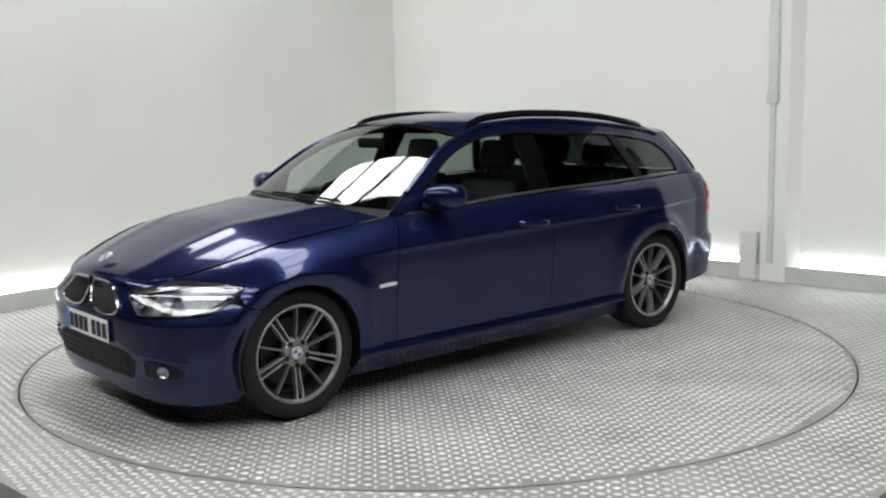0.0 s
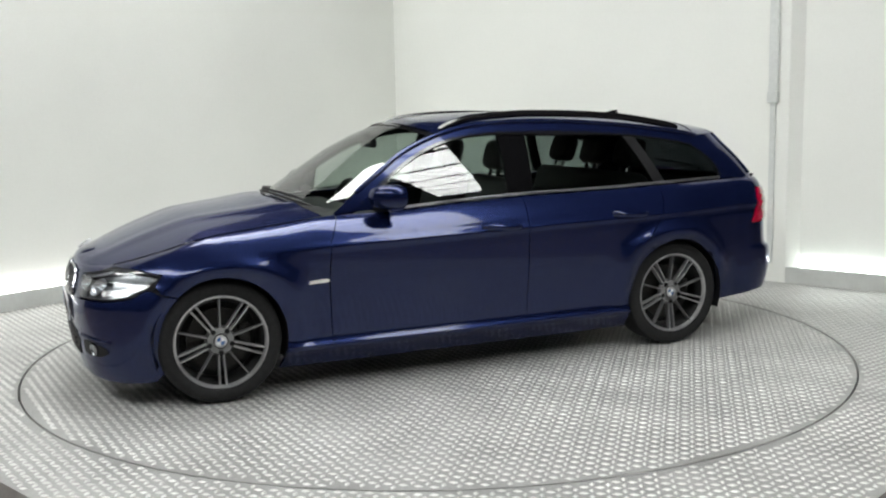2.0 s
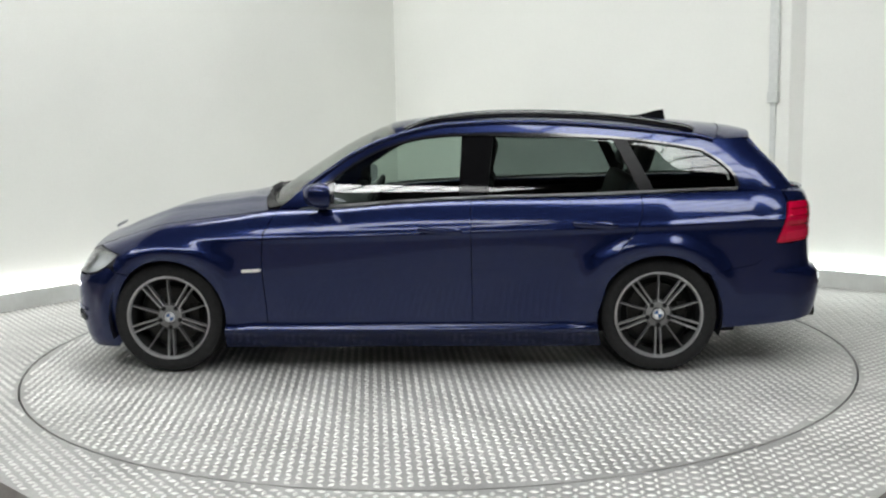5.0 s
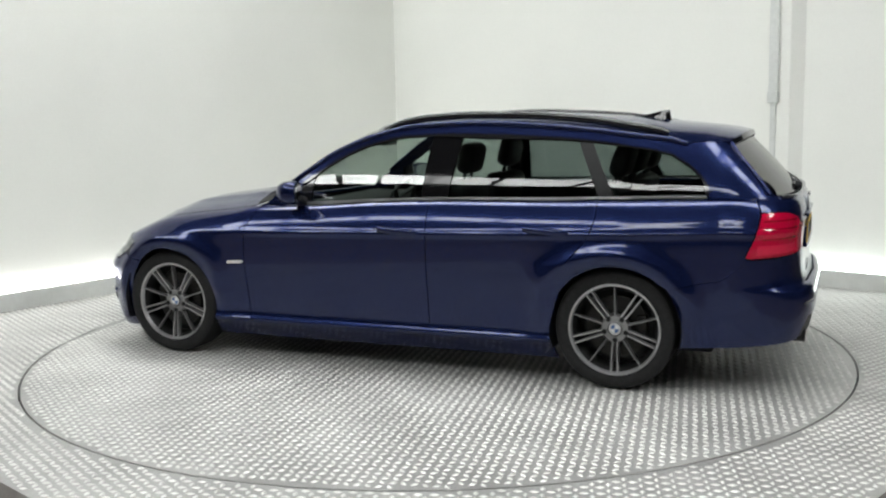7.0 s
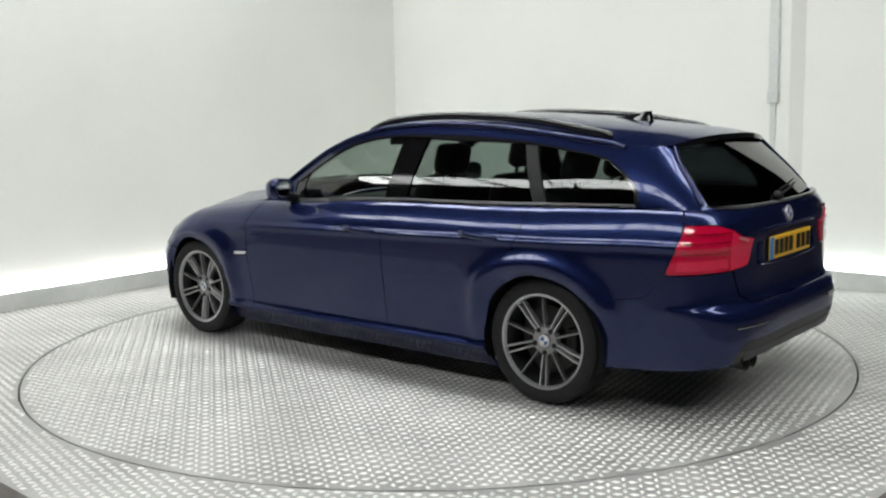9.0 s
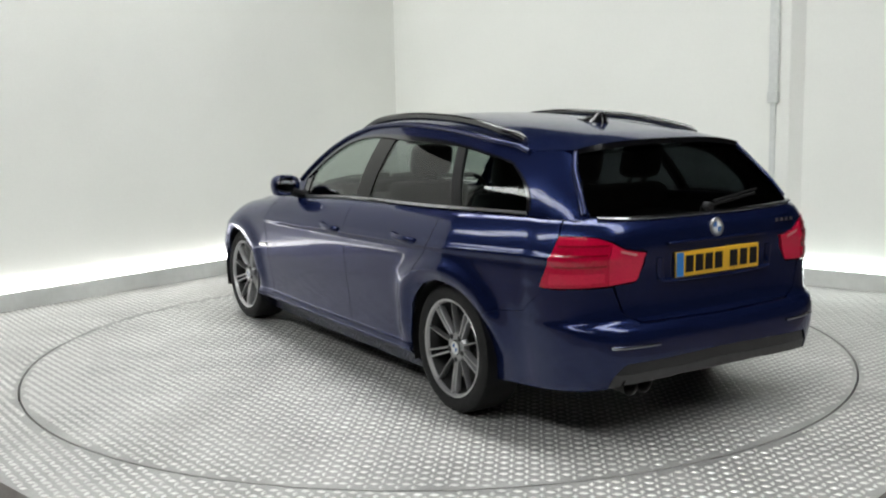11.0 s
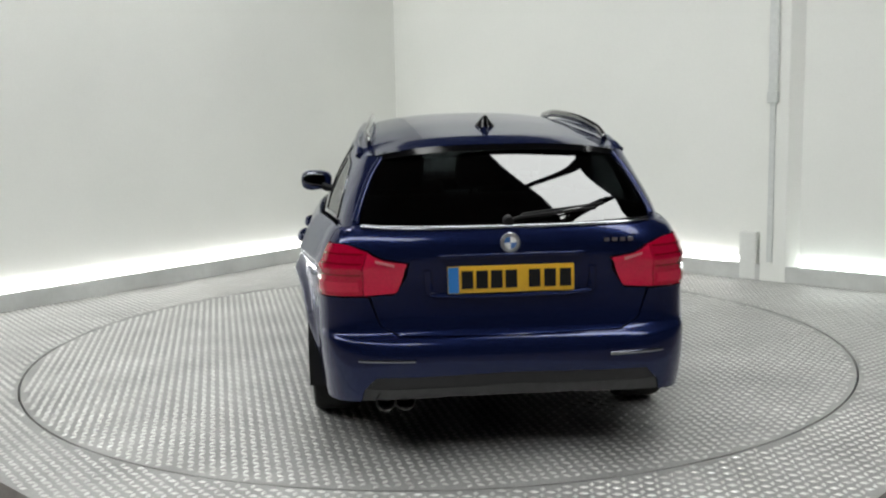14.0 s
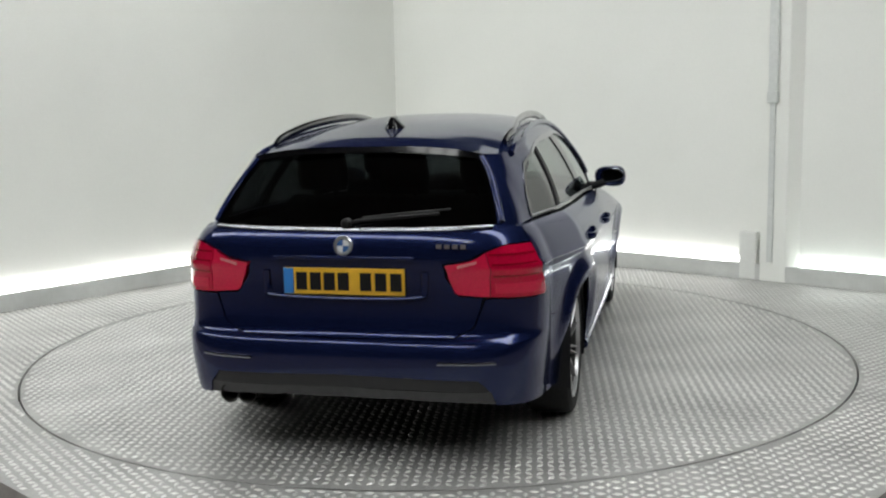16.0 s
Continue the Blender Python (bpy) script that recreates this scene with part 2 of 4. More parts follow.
angles = sorted([math.atan2(v.y, v.x) for v in ring] + [math.atan2(p.y, p.x) for p in outline])
rows = []
for ang in angles:
    d = Vector((math.cos(ang), math.sin(ang)))
    e = edge_at(d)
    rows.append([bm.verts.new((*(d * (RADIUS + 0.007)), -0.10)), bm.verts.new((*(d * (RADIUS + 0.007)), 0)), bm.verts.new((*(d * e), 0)), bm.verts.new((*(d * e), -0.12))])
for r0, r1 in zip(rows, rows[1:] + rows[:1]):
    for k in range(3):
        bm.faces.new((r0[k], r0[k + 1], r1[k + 1], r1[k]))
floor = tagged(part("floor", bm, PLATE, smooth=False), "grey tread-plate floor round a turntable", "floor", kind="structure")
bm = bmesh.new()
prism(bm, [p * 1.004 for p in outline], -0.12, -0.09)
part("joint_bed", bm, SEAM, floor, "dark gap under the plates", smooth=False)


def lozenge(h):
    a, b, c, d = 0.0205, 0.0118, 0.0115, 0.0060
    return [(-a, 0, 0), (0, -b, 0), (a, 0, 0), (0, b, 0), (-c, 0, h), (0, -d, h), (c, 0, h), (0, d, h)], [(0, 1, 5, 4), (1, 2, 6, 5), (2, 3, 7, 6), (3, 0, 4, 7), (4, 5, 6, 7)]


def bump_mesh(name, verts, faces):
    me = bpy.data.meshes.new(name)
    me.from_pydata(verts, [], faces)
    me.materials.append(TREAD)
    me.shade_smooth()
    me.set_sharp_from_angle(angle=radians(60))
    return me


def treads(parent, inside, single, extent, turn, pitch=0.045):
    """Raised lozenges of tread plate, lying by turns this way and that; those of one stretch singly, the rest joined."""
    verts, faces, alone = [], [], 0
    c, s = math.cos(turn), math.sin(turn)
    n = int(extent / pitch) + 1
    rng = random.Random(5)
    one = bump_mesh("tread_bump", *lozenge(0.0048))
    for i in range(-n, n + 1):
        for j in range(-n, n + 1):
            u, v = i * pitch, j * pitch
            x, y = u * c - v * s, u * s + v * c
            if not inside(x, y):
                continue
            a = turn + (math.pi / 4 if (i + j) % 2 else -math.pi / 4)
            if alone < 300 and single(x, y):
                ob = new("tread_bump", one)
                ob.parent = parent
                ob.matrix_basis = pose(x, y, 0, 0, 0, math.degrees(a))
                alone += 1
                continue
            ca, sa = math.cos(a), math.sin(a)
            k = len(verts)
            vs, fs = lozenge(0.0046 * rng.uniform(0.75, 1.1))
            verts += [(x + lx * ca - ly * sa, y + lx * sa + ly * ca, lz) for lx, ly, lz in vs]
            faces += [tuple(k + q for q in f) for f in fs]
    ob = new("tread_relief", bump_mesh("tread_relief", verts, faces))
    ob.parent = parent
    return tagged(ob, "lozenge bumps coloured bright for their glint", kind="stuff")


def on_platform(x, y):
    r = math.hypot(x, y)
    return r > RADIUS + 0.025 and r < edge_at(Vector((x / r, y / r))) - 0.025


treads(floor, on_platform, lambda x, y: -3.1 < y < -2.52 and abs(x) < 0.62, 5.0, radians(37))

turntable = new("turntable")
bm = bmesh.new()
prism(bm, [Vector((math.cos(2 * math.pi * k / N), math.sin(2 * math.pi * k / N))) * (RADIUS - 0.004) for k in range(N)], -0.088, 0.0)
part("disc", bm, PLATE, turntable, smooth=False)
treads(turntable, lambda x, y: math.hypot(x, y) < RADIUS - 0.03, lambda x, y: y < -2.0 and abs(x) < 0.8, 2.5, radians(8))
tagged(turntable, "round grey tread-plate turntable set flush in the floor", "turntable")

# the dark hall round about
bm = bmesh.new()
prism(bm, [(-16, -20), (16, -20), (16, 14), (-16, 14)], -0.42, -0.122)
tagged(part("ground", bm, CONCRETE, smooth=False), "brownish concrete hall floor", "floor", kind="structure")
HALL = 5.4
for nm, (x0, x1, y0, y1) in (("wall_south", (-16, 16, -20.3, -20)), ("wall_north", (-16, 16, 14, 14.3)), ("wall_west", (-16.3, -16, -20, 14)), ("wall_east", (16, 16.3, -20, 14))):
    bm = bmesh.new()
    box(bm, x0, x1, y0, y1, -0.3, HALL)
    tagged(part(nm, bm, HALLWALL, smooth=False), "grey clad wall of the hall", "wall", kind="structure")
bm = bmesh.new()
box(bm, -16.3, 16.3, -20.3, 14.3, HALL + 0.02, HALL + 0.3)
tagged(part("ceiling", bm, HALLROOF, smooth=False), "dark hall roof lining", "ceiling", kind="structure")

# rows of roof lights, set aslant over the platform
for across, first, last_ in ((-0.35, -4, 9), (-8.3, -6, 6)):
    for k in range(first, last_):
        thing = new("roof_light")
        bm = bmesh.new()
        box(bm, -0.475, 0.475, -0.66, 0.66, -0.02, 0.0)
        part("panel", bm, SKYPANEL, thing, smooth=False)
        bm = bmesh.new()
        for x0, x1, y0, y1 in ((-0.525, -0.475, -0.74, 0.74), (0.475, 0.525, -0.74, 0.74), (-0.475, 0.475, -0.74, -0.66), (-0.475, 0.475, 0.66, 0.74)):
            box(bm, x0, x1, y0, y1, -0.06, 0.01)
        part("frame", bm, HALLROOF, thing, smooth=False)
        u = k * 1.052 + 0.25
        thing.matrix_basis = pose(across / 2 + u * 0.70711, across / 2 - u * 0.70711, HALL, 0, 0, -45)
        tagged(thing, "bright roof light pane in a dark frame", "roof light", group="roof lights")


# ---------- the car: its surface ----------
# x forward, y to its left, z up; the axles lie at x = +1.38 and -1.38
AXLE, WHEEL_R = 1.38, 0.318
FX, RX = 1.42, -1.62          # where the plan begins to round off
nose = smooth_table([(0.10, 2.00), (0.2, 2.035), (0.32, 2.055), (0.46, 2.060), (0.56, 2.050), (0.64, 2.030), (0.70, 2.005), (0.76, 1.94), (0.85, 1.8), (1.0, 1.6)])
tail = smooth_table([(0.10, -2.24), (0.22, -2.29), (0.34, -2.330), (0.46, -2.345), (0.535, -2.328), (0.575, -2.285), (0.75, -2.272), (0.88, -2.276), (0.96, -2.258), (1.02, -2.205), (1.10, -2.13), (1.2, -2.025), (1.28, -1.945), (1.36, -1.86)])
flank = smooth_table([(0.08, 0.74), (0.15, 0.80), (0.20, 0.845), (0.243, 0.8855), (0.270, 0.8755), (0.30, 0.869), (0.42, 0.880), (0.56, 0.897), (0.68, 0.906), (0.76, 0.909), (0.815, 0.904), (0.86, 0.898), (0.92, 0.886), (1.0, 0.87)])
flank_end = smooth_table([(0.08, 0.80), (0.15, 0.838), (0.20, 0.852), (0.25, 0.861), (0.30, 0.868), (0.42, 0.880), (0.56, 0.897)])
crest = smooth_table([(-2.9, 0.985), (-1.7, 0.988), (-1.0, 0.974), (-0.4, 0.966), (0.0, 0.952), (0.35, 0.930), (0.62, 0.925), (0.80, 0.918), (1.0, 0.893), (1.3, 0.858), (1.55, 0.822), (1.75, 0.775), (1.95, 0.725), (2.15, 0.70), (2.7, 0.692)])
crest_y = smooth_table([(-2.1, 0.80), (-1.8, 0.785), (-1.33, 0.785), (-0.6, 0.798), (0.0, 0.80), (0.4, 0.785), (0.7, 0.755), (1.0, 0.73), (1.4, 0.71), (1.8, 0.70), (2.3, 0.69)])


def corner_table(width, depth, power):
    """Arc length along a rounded plan corner against its angle."""
    fi = np.linspace(0, np.pi / 2, 800)
    x, y = depth * np.sin(fi) ** (2 / power), width * np.cos(fi) ** (2 / power)
    s = np.concatenate(([0], np.cumsum(np.hypot(np.diff(x), np.diff(y)))))
    return s, fi


NF, NR = 2.5, 5.0
SF, FIF = corner_table(0.88, 0.70, NF)
SR, FIR = corner_table(0.86, 0.72, NR)
S_NOSE, S_TAIL = FX + SF[-1], RX - SR[-1]


def half_width(x, z, zc):
    """Half the car's width at a place along it and a height."""
    w = flank(min(z, 0.99))
    if z < 0.5:
        w += (flank_end(z) - w) * min(1, max(0, (abs(x) - 1.36) / 0.25))
    w *= 1 - 0.012 * (x / 1.6) ** 2
    w += 0.011 * math.exp(-((z - 0.79 + 0.02 * x) / 0.018) ** 2) * min(1, max(0, (1.35 - x) / 0.9))
    for ax in (AXLE, -AXLE):
        inward = (x - ax) * ax < 0
        r = math.hypot((x - ax) * (1 - 0.20 * min(1, max(0, (z - 0.45) / 0.2)) if inward else 1), z - WHEEL_R)
        w += (0.033 if ax < 0 else 0.027) * math.exp(-((r - 0.392) / 0.052) ** 2) * min(1, max(0, (z - (0.34 if x < -AXLE else 0.22)) / 0.18))
    ye = crest_y(x)
    narrow = 1 - (0.165 + 0.035 * min(1, max(0, (z - 0.42) / 0.28))) * max(0, -x - 1.42) - 0.05 * max(0, x - 1.3)
    w, ye = w * narrow, ye * narrow
    roll = 0.17
    t = (z - (zc - roll)) / roll
    if 0 < t:
        t = min(t, 1)
        w -= (w - ye) * (1 - math.sqrt(max(0, 1 - t * t)))
    if z > zc:
        u = (z - zc) / 0.37
        w = ye - 0.012 - 0.05 * u - 0.14 * u ** 1.6
    return w


def skin(s, z, out=0.0):
    """The car's outer skin on its left: s runs as x along the side and on round both ends, z is the height."""
    if s > FX:
        fi = np.interp(s - FX, SF, FIF)
        nf = NF + 1.1 * min(1, max(0, (0.64 - z) / 0.12))
        u = min(1.0, math.sin(fi) ** (2 / NF))
        x = FX + (nose(z) - FX) * u
        zc = crest(s)
        y = half_width(min(x, 1.9), z, zc) * max(0.0, 1 - u ** nf) ** (1 / nf)
    elif s < RX:
        fi = np.interp(RX - s, SR, FIR)
        x = RX + (tail(z) - RX) * math.sin(fi) ** (2 / NR)
        y = half_width(max(x, -1.9), z, crest(max(s, -2.0))) * max(0.0, math.cos(fi)) ** (2 / NR)
    else:
        x, y = s, half_width(s, z, crest(s))
    return Vector((x, y, z))


def normal_at(s, z):
    e = 0.004
    ds = skin(s + e, z) - skin(s - e, z)
    dz = skin(s, z + e) - skin(s, z - e)
    n = dz.cross(ds)
    if n.length < 1e-9:
        return Vector((1, 0, 0))
    n.normalize()
    return n if n.y + (n.x if s > FX else -n.x if s < RX else 0) > 0 else -n


def s_at_y(y, z, front):
    """The place on the front or rear where the skin is y from the middle."""
    lo, hi = (FX, S_NOSE) if front else (RX, S_TAIL)
    for _ in range(40):
        mid = (lo + hi) / 2
        if skin(mid, z).y > y:
            lo = mid
        else:
            hi = mid
    return (lo + hi) / 2


def s_at_x(x, z, front):
    lo, hi = (FX, S_NOSE) if front else (RX, S_TAIL)
    for _ in range(40):
        mid = (lo + hi) / 2
        if abs(skin(mid, z).x) < abs(x):
            lo = mid
        else:
            hi = mid
    return (lo + hi) / 2


def sheet(outline, cell=0.028, out=0.0, thick=0.012, gap=0.0025, fine=0.010):
    """A panel of the skin inside an outline of (s, z), with turned-in edges. Returns a bmesh on the left side."""
    bm = bmesh.new()
    pts = [Vector(p) for p in outline]
    clean = [pts[0]]
    for p in pts[1:]:
        if (p - clean[-1]).length > 0.0015:
            clean.append(p)
    if (clean[0] - clean[-1]).length < 0.0015:
        clean.pop()
    n = len(clean)
    area = sum(clean[i].x * clean[(i + 1) % n].y - clean[(i + 1) % n].x * clean[i].y for i in range(n))
    if area < 0:
        clean.reverse()
    if gap:
        moved = []
        for i in range(n):
            d0 = (clean[i] - clean[i - 1]).normalized()
            d1 = (clean[(i + 1) % n] - clean[i]).normalized()
            k = Vector((-(d0 + d1).y, (d0 + d1).x))
            if k.length > 1e-6:
                k.normalize()
            moved.append(clean[i] + k * gap)
        clean = moved
    bm.faces.new([bm.verts.new((p.x, 0, p.y)) for p in clean])
    s0, s1 = min(p.x for p in clean), max(p.x for p in clean)
    z0, z1 = min(p.y for p in clean), max(p.y for p in clean)
    step = cell
    for lo, hi, axis in ((s0, s1, 0), (z0, z1, 2)):
        cell = step if axis == 0 else min(step, fine)
        k = math.ceil(lo / cell) * cell
        while k < hi:
            co, no = [0, 0, 0], [0, 0, 0]
            co[axis], no[axis] = k, 1
            bmesh.ops.bisect_plane(bm, geom=bm.verts[:] + bm.edges[:] + bm.faces[:], dist=1e-5, plane_co=co, plane_no=no)
            k += cell
    bmesh.ops.triangulate(bm, faces=[f for f in bm.faces if len(f.verts) > 4])
    place, inner = {}, {}
    for v in bm.verts:
        s, z = v.co.x, v.co.z
        nn = normal_at(s, z)
        p = skin(s, z)
        place[v] = p + nn * out
        inner[v] = p + nn * (out - thick)
    rim = [e for e in bm.edges if len(e.link_faces) == 1 and not all(abs(v.co.x) > 2.4 and place[v].y < 0.004 for v in e.verts)]
    for f in bm.faces:
        f.normal_flip()
    low = {}
    if thick:
        for e in rim:
            for v in e.verts:
                if v not in low:
                    low[v] = bm.verts.new(inner[v])
        for e in rim:
            a, b = e.verts
            bm.faces.new((a, b, low[b], low[a]))
    for v, p in place.items():
        v.co = p
    return bm


def mirrored(bm):
    b = bm.copy()
    for v in b.verts:
        v.co.y = -v.co.y
    return b


def pair(name, bm, mat, parent, label=""):
    """The same panel on both sides of the car."""
    other = mirrored(bm)
    return part(name, bm, mat, parent, label), part(name, other, mat, parent, label)


def whole(bm):
    """Both halves of a panel that crosses the middle, as one mesh."""
    other = mirrored(bm)
    me = bpy.data.meshes.new("half")
    other.to_mesh(me)
    other.free()
    bm.from_mesh(me)
    bpy.data.meshes.remove(me)
    bmesh.ops.remove_doubles(bm, verts=bm.verts[:], dist=0.004)
    return bm


def loft(edge, middle, n=17, pw=2.0, thick=0.0):
    """A crowned panel between a left edge curve, its mirror image and a middle line."""
    bm = bmesh.new()
    grid = []
    for e, m in zip(edge, middle):
        row = []
        for k in range(n):
            q = -1 + 2 * k / (n - 1)
            w = abs(q) ** pw
            row.append(bm.verts.new((m[0] + (e[0] - m[0]) * w, e[1] * q, m[2] + (e[2] - m[2]) * w)))
        grid.append(row)
    for r0, r1 in zip(grid, grid[1:]):
        for k in range(n - 1):
            bm.faces.new((r0[k], r0[k + 1], r1[k + 1], r1[k]))
    return bm


car = new("estate_car")
tagged(car, "dark metallic blue estate car with grey alloy wheels on a turntable", "car")

# ---------- its panels ----------
ARCH = 0.338
af = lambda a0, a1, n=16, r=ARCH: arc(AXLE, WHEEL_R, r, a0, a1, n)
ar = lambda a0, a1, n=16, r=ARCH: arc(-AXLE, WHEEL_R, r, 180 - a0, 180 - a1, n)
BOT = 0.13
SILL = 0.255


def crest_run(a, b, n=24, dz=0.0):
    return [Vector((a + (b - a) * k / n, crest(a + (b - a) * k / n) + dz)) for k in range(n + 1)]


HL_IN = s_at_y(0.395, 0.62, True)
HL_TIP = s_at_x(1.655, 0.68, True)
HL_LOW = s_at_x(1.83, 0.58, True)
G_IN = s_at_y(0.33, 0.62, True)
headlamp_outline = spline([(HL_TIP, 0.678), (s_at_x(1.73, 0.61, True), 0.618), (HL_LOW, 0.573), (s_at_y(0.52, 0.57, True), 0.556), (HL_IN, 0.553)], 6) + spline([(HL_IN + 0.012, 0.60), (HL_IN - 0.02, 0.652), (s_at_y(0.5, 0.68, True), 0.676), (s_at_x(1.86, 0.70, True), 0.700), (s_at_x(1.75, 0.70, True), 0.698), (HL_TIP, 0.678)], 6)
low_line = spline([(s_at_x(1.665, 0.60, True), 0.585), (s_at_x(1.73, 0.61, True), 0.608), (HL_LOW, 0.562), (s_at_y(0.52, 0.57, True), 0.545), (HL_IN, 0.542), (G_IN + 0.05, 0.540), (S_NOSE, 0.530)], 6)

# front bumper
bumper = [Vector((S_NOSE, 0.165)), Vector((s_at_y(0.5, 0.2, True), 0.145)), Vector((s_at_x(1.86, 0.2, True), BOT)), Vector((s_at_x(1.71, 0.2, True), BOT + 0.01))] + af(-22, 47, 12) + low_line
part("front_bumper", whole(sheet(bumper, gap=0.0)), PAINT, car)
# front wing
wing = [Vector((0.80, SILL))] + [Vector((1.046, SILL))] + af(190, 48, 24)[1:]
wing += [Vector((s_at_x(1.665, 0.60, True), 0.59)), Vector((s_at_x(1.69, 0.62, True), 0.632)), Vector((HL_TIP - 0.004, 0.683)), Vector((s_at_x(1.75, 0.70, True), 0.703)), Vector((s_at_x(1.86, 0.70, True), 0.706))]
sw = s_at_x(1.86, 0.70, True)
wing += crest_run(sw, 0.80, 30) + [Vector((0.735, crest(0.735))), Vector((0.80, 0.80)), Vector((0.815, 0.6))]
pair("front_wing", sheet(wing), PAINT, car)
# nose panel between the lamps
nosep = [Vector((S_NOSE, 0.532))] + [Vector((G_IN + 0.05, 0.541)), Vector((HL_IN + 0.016, 0.545)), Vector((HL_IN + 0.017, 0.60)), Vector((HL_IN - 0.017, 0.657)), Vector((s_at_y(0.5, 0.68, True), 0.681)), Vector((sw, 0.707))] + crest_run(sw, S_NOSE, 20)
part("nose_panel", whole(sheet(nosep, gap=0.0)), PAINT, car)
# doors
D_F, D_M, D_R = 0.80, -0.355, -1.07
front_door = [Vector((D_F, SILL + 0.02)), Vector((D_F + 0.015, 0.6)), Vector((D_F, 0.80)), Vector((0.735, crest(0.735) - 0.002))] + crest_run(0.70, D_M, 24) + [Vector((D_M, 0.6)), Vector((D_M, SILL + 0.02))]
pair("front_door", sheet(front_door), PAINT, car)
rear_door = [Vector((D_M, SILL + 0.02)), Vector((D_M, 0.6))] + crest_run(D_M, -1.285, 20) + spline([(-1.285, 0.90), (-1.25, 0.80), (-1.14, 0.665)], 4) + ar(112, 185, 12, ARCH)[1:] + [Vector((-1.042, SILL + 0.02))]
rear_door = [p for p in rear_door if p.y > SILL]
pair("rear_door", sheet(rear_door), PAINT, car)
# sill
sill = [Vector((1.075, 0.13)), Vector((1.046, SILL)), Vector((0.80, SILL)), Vector((D_F, SILL + 0.02)), Vector((-1.042, SILL + 0.02)), Vector((-1.07, 0.13))]
pair("sill", sheet(sill, fine=0.008), PAINT, car)
# rear quarter up to the belt, tail lamps cut out

tl_s = lambda y, z: s_at_y(y, z, False)
quarter = ar(178, 40, 30) + [Vector((-1.80, 0.57)), Vector((-1.93, 0.585)), Vector((-2.085, 0.70)), Vector((-2.06, 0.705))] + spline([(-2.064, 0.722), (-2.108, 0.81), (-2.135, 0.925)], 6) + [Vector((-2.13, crest(-2.13)))] + crest_run(-2.13, -1.285, 16) + spline([(-1.285, 0.90), (-1.25, 0.80), (-1.14, 0.665)], 4)
pair("rear_quarter_panel", sheet(quarter), PAINT, car)
# tail lamps
TLI = tl_s(0.43, 0.8)
GATE = tl_s(0.60, 0.8)
lamp_outer = [Vector((-2.06, 0.708)), Vector((-2.085, 0.703)), Vector((GATE, 0.718)), Vector((GATE, 0.90))] + spline([(GATE, 0.90), (tl_s(0.66, 0.92), 0.925), (-2.14, 0.925)], 4) + spline([(-2.14, 0.92), (-2.108, 0.81), (-2.066, 0.722)], 6)
lamp_inner = [Vector((GATE, 0.718)), Vector((tl_s(0.475, 0.73), 0.728))] + spline([(tl_s(0.46, 0.74), 0.74), (TLI + 0.01, 0.79), (TLI - 0.01, 0.845)], 5) + spline([(TLI, 0.852), (tl_s(0.52, 0.87), 0.868), (GATE, 0.90)], 5)
# inner lens in paler red, with its pink highlights put into the colour
for outline_, nm, col in ((lamp_outer, "tail_lamp", RED), (lamp_inner, "inner_tail_lamp", RED_PALE)):
    bmx = sheet(outline_, cell=0.03, out=0.006, thick=0.03)
    pair(nm, bmx, col, car, "glossy red lamp lens")
bright = [Vector((-2.115, 0.722)), Vector((GATE + 0.02, 0.735)), Vector((GATE + 0.02, 0.775)), Vector((-2.125, 0.768))]
pair("lamp_reflector", sheet(bright, cell=0.03, out=0.009, thick=0.004, gap=0), RED_PALE, car, "pale red reflector band")
for zr in (0.80, 0.845, 0.885):
    pair("lamp_rib", sheet([Vector((-2.145, zr - 0.005)), Vector((GATE + 0.012, zr)), Vector((GATE + 0.012, zr + 0.008)), Vector((-2.15, zr + 0.003))], cell=0.03, out=0.009, thick=0.004, gap=0), RED_DARK, car, "dark red moulded rib")
pair("reversing_lamp", sheet([Vector((tl_s(0.47, 0.85), 0.838)), Vector((tl_s(0.55, 0.85), 0.856)), Vector((tl_s(0.55, 0.87), 0.867)), Vector((tl_s(0.47, 0.86), 0.849))], cell=0.03, out=0.010, thick=0.006, gap=0), PALE, car, "pale reversing lamp strip")
# rear bumper
rb = [Vector((s_at_x(-1.72, 0.2, False), 0.235)), Vector((-1.95, 0.245)), Vector((tl_s(0.70, 0.28), 0.272)), Vector((tl_s(0.625, 0.28), 0.28)), Vector((tl_s(0.61, 0.33), 0.335)), Vector((tl_s(0.56, 0.38), 0.39)), Vector((S_TAIL, 0.402)), Vector((S_TAIL, 0.545)), Vector((tl_s(0.46, 0.56), 0.552)), Vector((tl_s(0.54, 0.60), 0.595)), Vector((tl_s(0.585, 0.71), 0.712)), Vector((-2.085, 0.70)), Vector((-1.93, 0.585)), Vector((-1.80, 0.57))] + ar(40, -15, 12)
part("rear_bumper", whole(sheet(rb, gap=0.0)), PAINT, car)
# upper band darkened for the shade under the bumper, lower lip in plain grey
dif = [Vector((tl_s(0.61, 0.33), 0.332)), Vector((tl_s(0.56, 0.38), 0.388)), Vector((S_TAIL, 0.400)), Vector((S_TAIL, 0.342)), Vector((tl_s(0.45, 0.33), 0.334))]
diffuser = part("diffuser", whole(sheet(dif, out=-0.010, gap=0.0)), SHADED_DIFFUSER, car, "grey plastic diffuser, darkened for shade under the bumper")
dif = [Vector((tl_s(0.625, 0.28), 0.282)), Vector((tl_s(0.61, 0.33), 0.336)), Vector((tl_s(0.45, 0.33), 0.338)), Vector((S_TAIL, 0.346)), Vector((S_TAIL, 0.300)), Vector((tl_s(0.45, 0.28), 0.294))]
